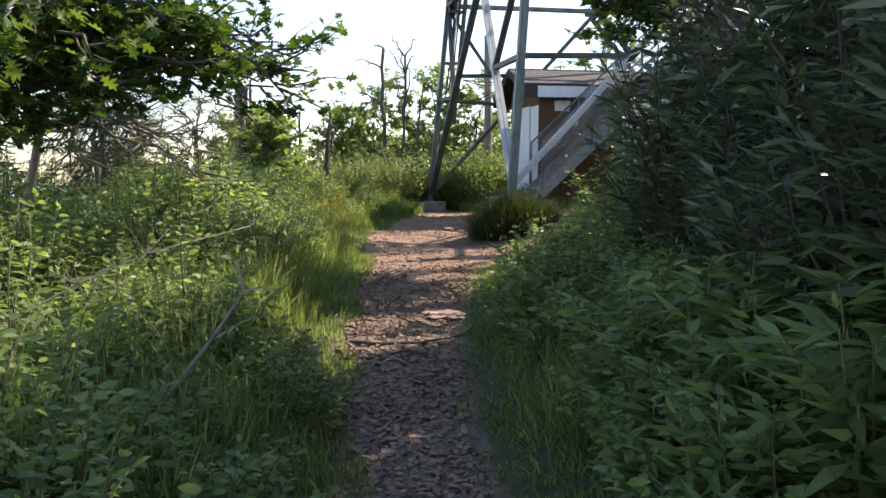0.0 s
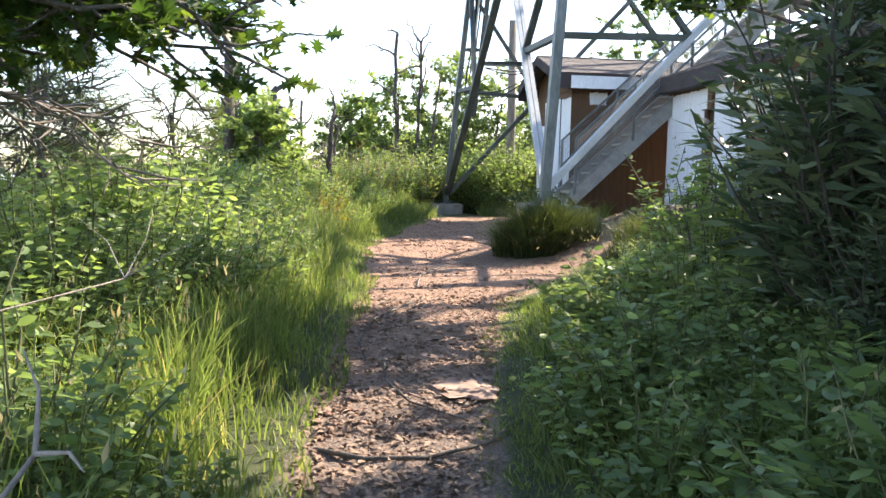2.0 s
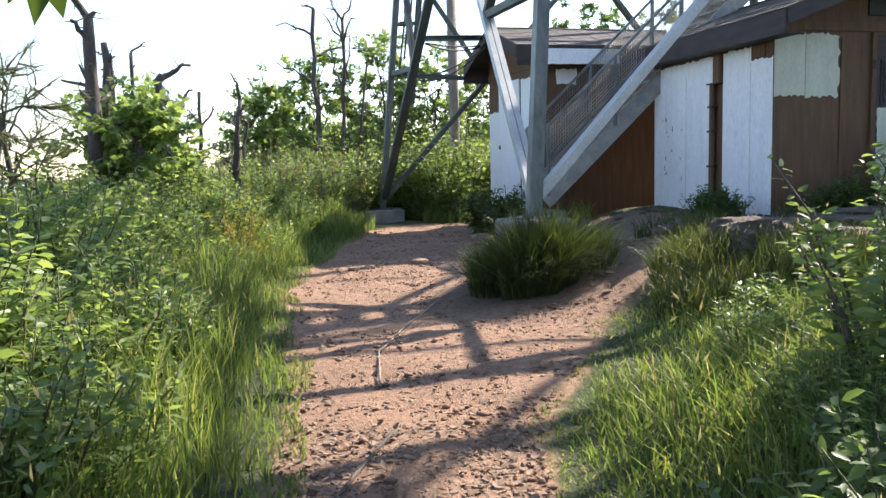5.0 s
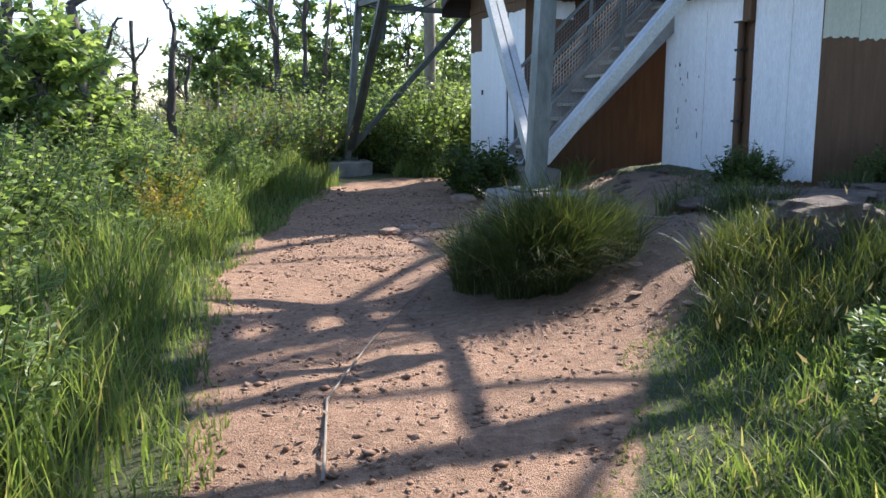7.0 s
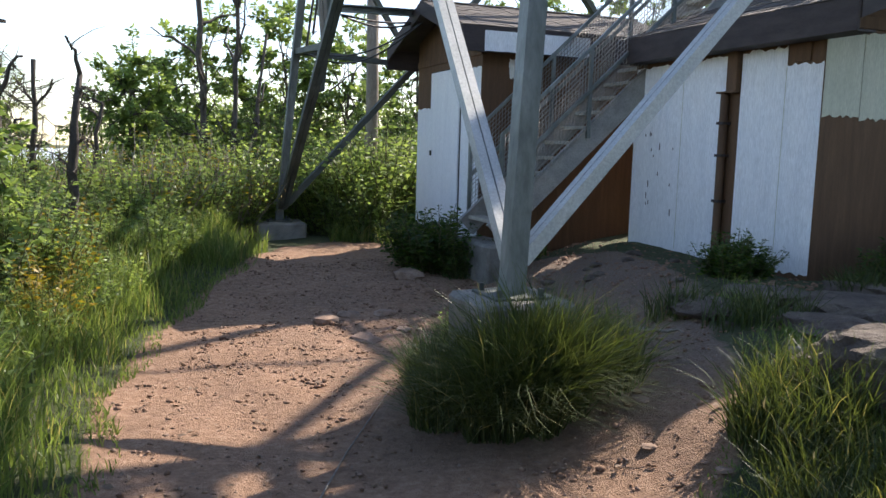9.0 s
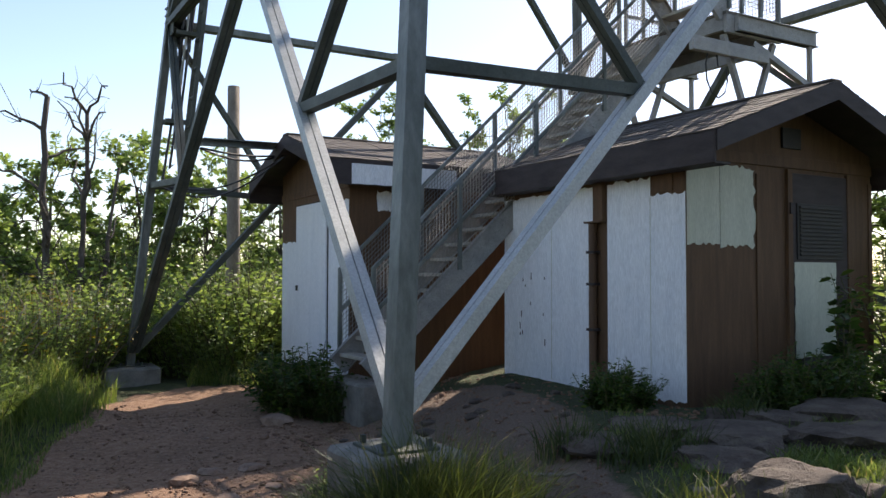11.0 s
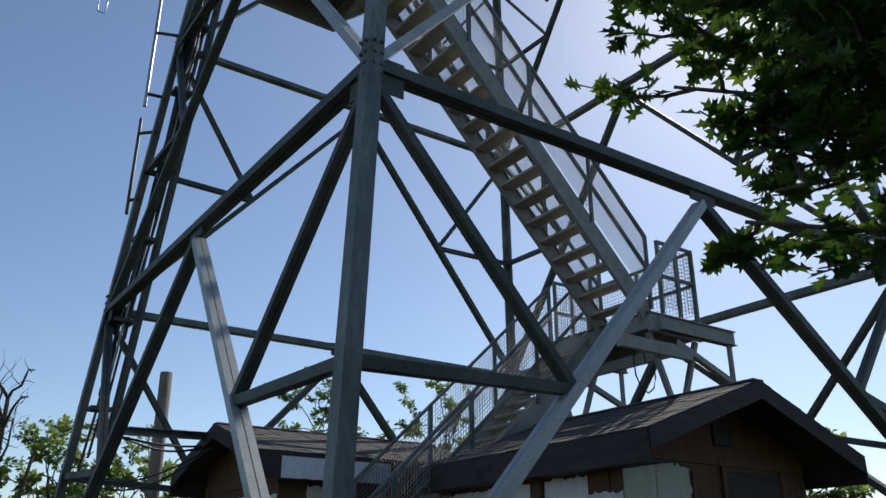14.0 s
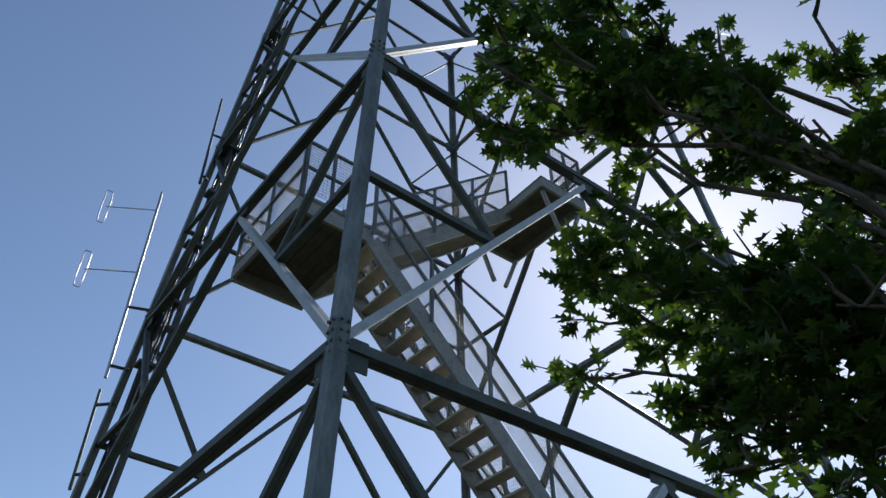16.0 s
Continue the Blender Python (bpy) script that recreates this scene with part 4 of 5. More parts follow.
dark = [shrub("evergreen_shrub", "dark evergreen shrub with long leathery leaves", "shrub", 140 + i, 2.2, 0.95, 80, 84, "lance", 0.2, "leaf_dark", "bark_dark", group="evergreen shrubs", droop=0.1, low=0.03) for i in range(2)]
twiggy = shrub("dead_brush", "tangle of bare brown dead brush", "brush", 150, 1.5, 0.8, 60, 10, "lance", 0.1, "leaf_yellow", "deadwood", lean=0.9, low=0.5, group="dead brush")
yellow = shrub("yellowing_shrub", "shrub with yellowing leaves in the hedgerow", "shrub", 160, 1.1, 0.45, 18, 40, "tiny", 0.08, "leaf_yellow", group="yellowing shrubs")

# hedgerow on the open side of the path
spread_copies(bright[0], left_of(14, 8, 21, 1.1, 2.4, 0.7, 1.0) + left_of(16, 8, 18, 1.3, 3.2, 0.9, 1.35) + left_of(8, 13, 20, 0.6, 1.4, 0.5, 0.8))
spread_copies(bright[1], left_of(16, 4, 19, 1.5, 3.2, 0.8, 1.15))
spread_copies(mid[0], left_of(20, 0.8, 9, 1.0, 2.6, 0.65, 1.0))
spread_copies(mid[1], left_of(18, 2.0, 11, 1.4, 3.4, 0.6, 0.95))
spread_copies(thicket[0], scatter(26, -8, -3.0, 9, 27, 1.3, 0.7, 1.05) + scatter(22, -14, -7, 8, 34, 1.3, 0.7, 1.15) + scatter(12, -3.2, 1.2, 23.2, 27, 0.6, 1.0, 1.5))
spread_copies(thicket[1], scatter(30, -7, -2.8, 13, 26, 1.2, 0.7, 1.05) + scatter(16, -6, 4, 27, 33, 0.6, 1.6, 2.3) + scatter(16, -2.8, 4, 25, 29, 0.6, 1.3, 1.9))
spread_copies(thicket[2], scatter(18, -4.4, 0.5, 22.6, 26, 0.5, 0.8, 1.2) + scatter(12, 3, 12, 24.5, 29, 0.6, 1.3, 1.9) + scatter(14, 8.2, 13, 17.5, 25, 0.6, 0.7, 1.1))
spread_copies(weed[0], left_of(18, 8, 20.2, 0.7, 1.6, 0.65, 1.0) + scatter(16, -2.2, 1.6, 23.4, 24.8, 0.15, 0.9, 1.3))
spread_copies(weed[1], left_of(10, 3, 14, 0.9, 1.8, 0.6, 0.9) + right_of(5, 8.2, 10.2, 0.9, 1.8, 0.45, 0.6) + [(0.6, 14.35, 0.5, 1.0), (1.25, 14.5, 0.45, 2.0), (0.3, 14.0, 0.4, 4.0)])
spread_copies(yellow, [(-2.75, 15.5, 0.9, 0.4), (-3.1, 16.4, 1.0, 1.4), (-3.3, 17.6, 1.1, 3.4), (-3.9, 18.6, 0.9, 2.1), (-4.4, 17.2, 0.8, 4.0), (-3.6, 19.6, 0.8, 1.0), (-3.0, 16.2, 0.6, 1.0)])
spread_copies(twiggy, [(-3.6, 21.2, 1.25, 0.2), (-4.8, 22.0, 1.35, 1.4), (-3.0, 23.0, 1.3, 3.0), (-6.2, 20.5, 1.0, 5.0), (-5.2, 15.5, 0.9, 2.2), (-4.4, 12.2, 0.85, 0.9), (-2.6, 22.6, 1.2, 4.6)])

# shaded bank on the other side
spread_copies(dark[0], [(2.98, 6.45, 1.25, 0.3), (3.7, 5.3, 1.45, 1.9), (3.9, 7.3, 1.25, 4.0), (3.05, 4.4, 0.85, 2.6), (4.4, 6.2, 1.7, 5.2), (4.6, 4.3, 1.7, 3.3), (5.4, 7.4, 1.8, 1.0), (5.6, 5.4, 1.8, 2.0)])
spread_copies(dark[1], [(3.35, 3.0, 1.15, 0.9), (3.9, 1.9, 1.35, 2.2), (3.3, 6.95, 0.8, 1.2), (4.9, 2.9, 1.7, 0.1), (2.75, 5.5, 0.6, 4.4), (2.8, 6.3, 0.65, 2.4), (3.6, 0.8, 1.3, 1.4), (3.2, 5.0, 0.95, 5.1), (2.9, 3.8, 0.7, 3.6)])
spread_copies(bramble[0], right_of(24, 2.2, 7.6, 0.55, 1.7, 0.55, 0.85) + left_of(20, 1.4, 4.6, 0.35, 1.6, 0.45, 0.8))
spread_copies(bramble[1], right_of(10, 5.0, 8.0, 0.9, 2.0, 0.5, 0.75) + [(-0.45, 3.1, 0.7, 0.3), (-0.9, 2.4, 0.85, 2.2), (-1.2, 4.0, 0.9, 4.8), (-0.2, 1.6, 0.8, 1.0), (-0.75, 1.2, 1.0, 3.0), (-1.0, 4.9, 0.8, 0.5), (-1.6, 5.6, 0.9, 2.6)])
leafy = shrub("leafy_sapling", "sunlit sapling bush with fresh green leaves on the bank", "shrub", 171, 1.35, 0.6, 28, 46, "oval", 0.1, "leaf_bright", "bark", group="bank saplings")
spread_copies(leafy, [(2.25, 8.9, 1.05, 0.0), (2.85, 8.6, 1.35, 2.0), (2.8, 9.4, 1.1, 4.1), (3.4, 9.1, 1.4, 1.0), (2.3, 8.2, 0.75, 3.0), (3.2, 8.0, 1.2, 5.0), (6.6, 18.6, 1.6, 0.7), (7.4, 16.8, 1.5, 2.9)])
nettle = shrub("broadleaf_weed", "light green broad-leaved weed on the bank", "weeds", 176, 0.85, 0.4, 14, 52, "lance", 0.21, "leaf_mid", group="broadleaf weeds", droop=-0.05)
spread_copies(nettle, [(2.05, 3.2, 0.85, 0.0), (2.4, 2.8, 1.0, 1.0), (2.0, 4.4, 0.7, 2.0), (2.5, 3.8, 0.9, 3.0), (2.15, 2.2, 0.9, 4.0), (1.85, 5.6, 0.6, 5.0), (2.2, 6.6, 0.75, 0.5), (1.9, 7.6, 0.6, 2.5), (-0.5, 2.6, 0.6, 1.0), (-0.9, 3.4, 0.9, 4.0), (-0.15, 2.7, 0.5, 2.0), (-0.35, 3.5, 0.6, 5.0), (-0.75, 2.9, 0.7, 0.4), (2.3, 3.3, 1.1, 0.6), (2.6, 2.4, 1.2, 1.6), (2.75, 3.2, 1.2, 2.6), (2.0, 2.7, 0.8, 3.6), (2.2, 3.9, 0.85, 4.6), (2.6, 4.6, 0.9, 5.6), (2.3, 5.0, 0.8, 0.9), (2.3, 11.0, 0.5, 1.0), (2.7, 10.2, 0.6, 2.0), (2.0, 10.0, 0.45, 4.0)])
low_bush = shrub("low_bush", "low dark leafy bush at the foot of the shed wall", "shrub", 181, 0.6, 0.36, 60, 44, "oval", 0.06, "leaf_oak", group="low bushes")
spread_copies(low_bush, [(3.35, 16.25, 0.95, 0.1), (3.6, 16.3, 0.8, 2.0), (0.75, 19.5, 1.7, 1.2), (0.5, 19.75, 1.6, 2.9), (1.05, 19.2, 1.2, 4.4), (5.0, 15.6, 1.2, 2.2), (5.5, 15.7, 1.1, 0.2), (6.25, 15.9, 1.3, 1.2), (4.6, 15.55, 0.9, 1.7), (5.2, 15.75, 0.6, 0.9), (5.9, 15.9, 0.7, 3.3), (5.5, 15.7, 0.6, 2.0), (4.4, 15.65, 0.5, 1.0)])
spindly = shrub("spindly_weed", "spindly weed growing against the shed door", "weeds", 191, 1.55, 0.16, 5, 20, "oval", 0.16, "leaf_oak", lean=0.1, low=0.3)
spread_copies(spindly, [(5.82, 16.18, 1.1, 0.0), (6.0, 16.25, 0.9, 2.0)])

# trees
tree("oak_tree", "oak with a low leafy crown and dead lower twigs", 31, (-4.6, 5.6, 0), (-4.0, 6.2, 2.2),
     [(-1.45, 8.75, 2.5), (-1.9, 8.2, 2.75), (-1.7, 7.6, 3.0), (-2.2, 6.6, 2.7), (-2.3, 5.6, 2.5), (-1.9, 6.0, 3.1), (-2.4, 4.9, 2.6), (-2.9, 5.0, 2.1), (-2.4, 7.8, 3.3), (-3.2, 5.8, 3.2), (-2.0, 7.6, 2.35), (-2.9, 8.2, 3.2), (-2.3, 5.2, 1.95), (-2.7, 4.6, 1.6),
      (-1.75, 8.4, 2.35), (-1.5, 6.8, 3.3), (-1.7, 5.2, 3.2), (-2.1, 4.2, 2.4), (-2.6, 6.0, 2.2), (-1.4, 5.9, 2.9), (-1.5, 4.6, 2.7), (-2.4, 6.9, 2.1), (-2.9, 6.6, 1.7), (-3.3, 7.4, 2.2), (-1.2, 7.6, 3.2), (-2.2, 3.6, 1.8), (-2.6, 5.4, 1.4), (-1.9, 3.4, 2.5), (-2.0, 6.5, 1.9), (-1.7, 5.8, 1.75), (-2.3, 5.0, 1.5), (-1.6, 5.0, 2.0), (-2.8, 7.0, 1.6), (-2.2, 7.2, 1.9), (-1.9, 4.2, 1.6), (-1.5, 4.2, 2.1), (-2.4, 5.8, 1.7), (-1.35, 6.4, 2.3), (-1.1, 4.0, 2.3), (-0.95, 3.5, 2.0), (-1.3, 3.2, 1.75), (-0.8, 4.6, 2.6), (-1.0, 3.0, 2.4), (-1.6, 3.6, 2.1),
      (-0.57, 6.5, 1.84), (-0.67, 6.75, 1.97), (-0.77, 6.4, 1.78), (-0.97, 6.6, 1.92), (-0.87, 6.95, 2.07), (-1.17, 6.7, 1.82), (-0.72, 7.1, 2.17), (-1.12, 7.1, 2.27), (-1.32, 6.3, 2.02), (-1.42, 6.9, 2.12), (-1.02, 6.3, 2.27), (-1.27, 6.5, 2.47)],
     0.55, 17, "oak", 0.15, "leaf_oak", 0.11, 9, 0.2)
tree("dead_limb_tree", "small dead tree with drooping bare twigs", 33, (-4.2, 7.6, 0), (-3.6, 7.6, 1.9),
     [(-2.2, 8.4, 1.35), (-2.0, 7.6, 1.1), (-2.5, 8.8, 1.0), (-2.6, 6.5, 1.2), (-2.9, 9.2, 1.5), (-2.2, 6.9, 1.5)], 0.5, 0, "oak", 0.1, "leaf_oak", 0.05, 8, 1.0, bark="deadwood")
tree("maple_tree", "overhanging broadleaf tree with lobed leaves against the sun", 35, (4.8, 9.6, 0), (4.03, 10.12, 2.82),
     [(1.15, 11.64, 5.49), (1.91, 11.42, 4.26), (1.98, 11.38, 3.58), (1.87, 11.56, 4.55), (2.12, 11.42, 3.22), (2.30, 10.99, 3.04), (1.44, 11.42, 5.92), (1.87, 11.13, 5.27), (2.30, 10.77, 5.27), (2.38, 10.84, 3.76), (2.12, 11.13, 3.69),
      (3.17, 11.28, 4.55), (1.37, 11.28, 5.49), (1.58, 11.06, 5.85), (2.02, 11.49, 5.85), (1.66, 11.35, 5.49), (2.59, 10.84, 3.33), (2.74, 11.28, 3.83), (2.38, 11.35, 3.47), (1.80, 11.28, 5.63), (2.09, 10.99, 5.70), (2.59, 10.56, 5.49),
      (2.59, 11.13, 3.54), (2.23, 11.28, 3.40), (2.81, 10.92, 4.41), (2.88, 10.77, 4.77), (2.52, 11.06, 3.18),
      (1.08, 11.56, 5.70), (1.26, 11.49, 5.99), (1.84, 11.60, 4.19), (1.98, 11.53, 3.90), (2.30, 11.28, 3.97), (2.66, 10.99, 4.12), (2.52, 11.06, 5.02), (1.80, 11.67, 4.37), (1.94, 11.49, 4.55), (2.81, 10.84, 4.98)],
     0.4, 21, "oak", 0.13, "leaf_oak", 0.08, 9, 0.16, inner=0.62)
# Added tree, its crown out of view, that shades the near path.
tree("added_shade_tree", "dark leafy tree added to shade the path and bank", 519, tuple(at_ground(4.6, 5.4)), (3.7, 5.7, 3.3),
     [(2.5, 5.3, 3.1), (2.8, 6.2, 3.7), (3.1, 6.8, 4.2), (2.4, 5.9, 3.4), (3.0, 5.0, 3.3), (2.6, 6.6, 3.9), (3.3, 5.9, 4.3), (2.7, 5.6, 3.9), (2.9, 4.4, 2.9), (2.5, 4.7, 2.8), (2.7, 7.2, 4.1), (2.5, 6.9, 3.9)], 0.6, 26, "oval", 0.13, "leaf_dark", 0.08, 9, 0.0, group="shade trees", bark="bark_dark")
# Added out-of-view crown that darkens the path and left verge.
tree("added_shade_tree", "dark leafy tree added to shade the path and bank", 541, tuple(at_ground(5.3, 8.9)), (4.6, 8.6, 3.6),
     [(3.0, 7.5, 4.3), (3.3, 8.1, 4.6), (3.7, 8.6, 4.9), (4.2, 9.0, 5.2), (3.5, 7.6, 4.9), (4.0, 8.0, 5.3), (4.5, 8.5, 5.5), (3.2, 8.7, 4.4), (4.7, 7.6, 5.2), (4.3, 7.2, 4.8), (3.8, 7.1, 4.5), (2.9, 8.0, 4.2)], 0.6, 24, "oval", 0.13, "leaf_dark", 0.09, 8, 0.0, group="shade trees", bark="bark_dark")
# Added unseen crown that keeps the right bank in shade.
crown = random.Random(77)
tree("added_shade_tree", "dark leafy tree added to shade the path and bank", 542, tuple(at_ground(6.4, 10.9)), (6.0, 10.7, 3.0),
     [(crown.uniform(4.1, 6.6), crown.uniform(9.0, 11.8), crown.uniform(3.6, 5.1)) for _ in range(32)], 0.6, 26, "oval", 0.14, "leaf_dark", 0.09, 9, 0.0, group="shade trees", bark="bark_dark")
# Tall trees added on the sun side so that the path is shaded.
for i, (x, y, h, w) in enumerate(((4.1, 6.4, 5.0, 1.3), (6.0, 7.6, 5.0, 1.2), (4.4, 4.3, 5.4, 1.4), (6.6, 5.8, 6.4, 1.7))):
    g = at_ground(x, y)
    rr = random.Random(450 + i)
    tips = [(x + w * (0.4 + 0.6 * math.sin(math.pi * (0.2 + 0.7 * k / 24))) * math.cos(k * 2.4) * rr.uniform(0.7, 1.1), y + w * math.sin(k * 2.4) * rr.uniform(0.5, 1.1), g.z + h * (0.2 + 0.8 * k / 24)) for k in range(24)]
    tree("added_shade_tree", "dark leafy tree added to shade the path and bank", 520 + i, tuple(g), (x, y, g.z + h * 0.7), tips, 0.6, 26, "oval", 0.13, "leaf_dark", 0.08, 9, 0.0, group="shade trees", bark="bark_dark")
for i, (x, y, h, w, leaf) in enumerate(((-2.2, 27.5, 4.9, 1.2, "leaf_bright"), (-3.9, 27.0, 4.3, 1.2, "leaf_bright"), (0.8, 29.0, 4.6, 1.5, "leaf_bright"), (-0.8, 27.2, 4.4, 1.2, "leaf_bright"), (3.6, 31.0, 6.6, 1.7, "leaf_mid"), (6.6, 29.5, 6.4, 1.9, "leaf_bright"),
                                        (-6.6, 23.2, 3.0, 0.9, "leaf_pine"), (-5.2, 18.6, 2.3, 0.8, "leaf_bright"), (-5.9, 13.0, 2.2, 0.9, "leaf_pine"), (9.8, 20.5, 2.4, 1.2, "leaf_bright"), (12.0, 18.0, 2.4, 1.4, "leaf_mid"), (-8.5, 26.0, 3.2, 1.3, "leaf_mid"), (-7.8, 17.0, 1.9, 1.0, "leaf_pine"), (9.0, 25.0, 3.4, 1.4, "leaf_bright"), (-4.6, 10.4, 2.6, 0.9, "leaf_pine"), (-5.6, 12.0, 3.0, 1.0, "leaf_pine"), (-4.9, 14.2, 2.6, 0.8, "leaf_pine"), (-6.4, 10.2, 2.8, 1.0, "leaf_pine"), (-4.4, 16.6, 2.3, 0.8, "leaf_bright"), (-4.9, 25.2, 3.2, 1.0, "leaf_bright"))):
    g = at_ground(x, y)
    rr = random.Random(400 + i)
    tips = []
    for k in range(20):
        q = (k + 0.5) / 20
        a = k * 2.4
        rad = w * (0.35 + 0.65 * math.sin(math.pi * min(0.95, q * 0.8 + 0.15)))
        tips.append((x + rad * math.cos(a) * rr.uniform(0.6, 1.1), y + rad * math.sin(a) * rr.uniform(0.6, 1.1), g.z + h * (0.22 + 0.78 * q)))
    needle = leaf == "leaf_pine"
    tree("young_tree", "young conifer with thin pale needles" if needle else "young green tree behind the hedgerow", 500 + i, tuple(g), (x, y, g.z + h * 0.75), tips, 0.5, 70 if needle else 46, "needle" if needle else "tiny", 0.13 if needle else 0.13, leaf, 0.035, 7, 0.03, group="background trees")

# dead standing trunks with broken limbs


def dead_trunk(x, y, h, seed, lean=(0.1, 0.0), forks=4, r0=0.1):
    r = random.Random(seed)
    g = at_ground(x, y)
    th = thing("dead_tree", "grey dead tree trunk with broken stubs and bare twigs", "dead tree", Matrix.Translation(g), "dead trees")
    r0 *= 0.75
    line = bent((0, 0, -0.2), (lean[0] * h, lean[1] * h, h), 0, 9, 0.022, r)
    part("trunk", tube_mesh("trunk", tube(line, [r0 * (1.2 - 0.65 * i / 9) * r.uniform(0.78, 1.2) for i in range(10)], 8), "dead_bark"), "dead_bark", th)
    for k in range(forks + 5):
        i = r.randint(3, 9)
        a = r.uniform(0, 6.28)
        L = h * r.choice((0.05, 0.07, 0.1, 0.16, 0.26))
        end = line[i] + Vector((math.cos(a) * 0.7, math.sin(a) * 0.7, r.uniform(0.1, 1.0))) * L
        store = tube(bent(line[i], end, 0.05 * L, 5, 0.14, r), [r0 * 0.45 * (1 - 0.6 * j / 5) for j in range(6)], 6)
        for _ in range(4):
            f = line[i].lerp(end, r.uniform(0.3, 0.95))
            tube(bent(f, f + Vector((r.gauss(0, 1), r.gauss(0, 1), r.gauss(0.4, 0.7))) * (0.1 + 0.25 * L), 0, 3, 0.18, r), [0.01, 0.007, 0.005, 0.002], 4, store)
        part("limb", tube_mesh("limb", store, "dead_bark"), "dead_bark", th)


for i, d in enumerate(((-3.5, 25.2, 4.8, (-0.02, 0.0), 5, 0.1), (-3.1, 25.4, 4.6, (0.05, 0.0), 5, 0.09), (-2.8, 25.2, 3.6, (0.14, 0.0), 3, 0.06), (-7.1, 21.8, 3.4, (0.0, 0.02), 6, 0.1), (-6.6, 22.0, 3.6, (-0.03, 0.0), 4, 0.08),
                       (-5.4, 20.4, 2.3, (0.05, 0.0), 5, 0.12), (-5.0, 20.8, 2.5, (0.02, 0.0), 4, 0.08), (-4.6, 21.5, 2.0, (0.18, 0.0), 4, 0.06), (-4.4, 17.6, 2.6, (-0.07, 0.12), 2, 0.17), (-4.73, 16.0, 3.3, (0.0, 0.0), 5, 0.15), (-5.4, 17.6, 3.2, (0.05, 0.0), 5, 0.14), (-3.7, 18.6, 2.3, (0.06, 0.0), 5, 0.09))):
    dead_trunk(d[0], d[1], d[2], 600 + i, d[3], d[4], d[5])


def fallen_branch(name, label, points, r0, mat="deadwood", forks=3, seed=1):
    r = random.Random(seed)
    th = thing(name, label, "branch", Matrix.Translation(points[0]))
    pts = [Vector(p) - Vector(points[0]) for p in points]
    store = tube(pts, [r0 * (1 - 0.6 * i / (len(pts) - 1)) for i in range(len(pts))], 6)
    for k in range(forks):
        i = r.randint(1, len(pts) - 1)
        end = pts[i] + Vector((r.uniform(-1, 1), r.uniform(-1, 1), r.uniform(-0.1, 0.8))) * 0.3
        twig = tube([pts[i], pts[i].lerp(end, 0.5) + Vector((0.02, 0.01, 0.02)), end], [r0 * 0.45, r0 * 0.3, r0 * 0.12], 5)
        part("twig", tube_mesh("twig", twig, mat), mat, th)
    part("wood", tube_mesh("wood", store, mat), mat, th)
    return th


def G(x, y, lift=0.01):
    return tuple(at_ground(x, y, lift))


fallen_branch("fallen_branch", "bleached broken branch standing in the grass", [G(-0.35, 2.9, 0), G(-0.28, 3.1, 0.25), G(-0.12, 3.4, 0.52), G(-0.02, 3.6, 0.74)], 0.017, forks=10, seed=2)
fallen_branch("fallen_branch", "bleached broken branch leaning in the weeds", [G(-1.3, 3.4, 0.5), G(-1.05, 3.8, 0.72), G(-0.8, 4.1, 0.85), G(-0.3, 4.5, 0.98)], 0.006, forks=16, seed=3)
fallen_branch("dead_twig", "thin dry twig lying across the path", [G(0.05, 5.6), G(0.3, 5.5, 0.02), G(0.6, 5.55, 0.02), G(0.85, 5.8, 0.03), G(0.95, 6.1, 0.04)], 0.014, "bark", 0, 4)
fallen_branch("dead_twig", "thin dry twig lying on the path", [G(0.0, 7.3), G(0.12, 6.8, 0.015), G(0.35, 6.4, 0.02), G(0.7, 6.2, 0.015)], 0.011, "bark", 0, 5)
fallen_branch("dead_twig", "dry forked twig on the path", [G(-0.12, 9.4), G(-0.2, 8.9, 0.02), G(-0.3, 8.3, 0.02), G(-0.25, 7.6, 0.015), G(-0.1, 7.2)], 0.012, "bark", 0, 6)
fallen_branch("dead_twig", "pale curved twig on the bare earth", [G(-0.3, 10.3), G(-0.42, 11.2), G(-0.3, 12.2, 0.02), G(-0.15, 13.2), G(0.1, 14.2)], 0.009, "deadwood", 0, 7)
fallen_branch("driftwood_stick", "bleached stick lying on the rocky bank", [G(2.5, 13.3, 0.05), G(2.8, 13.1, 0.06), G(3.1, 13.05, 0.05)], 0.03, "deadwood", 1, 8)
fallen_branch("driftwood_stick", "bleached stick beside the footing", [G(1.5, 14.1, 0.06), G(1.75, 14.2, 0.1), G(2.05, 14.15, 0.05)], 0.03, "deadwood", 2, 9)

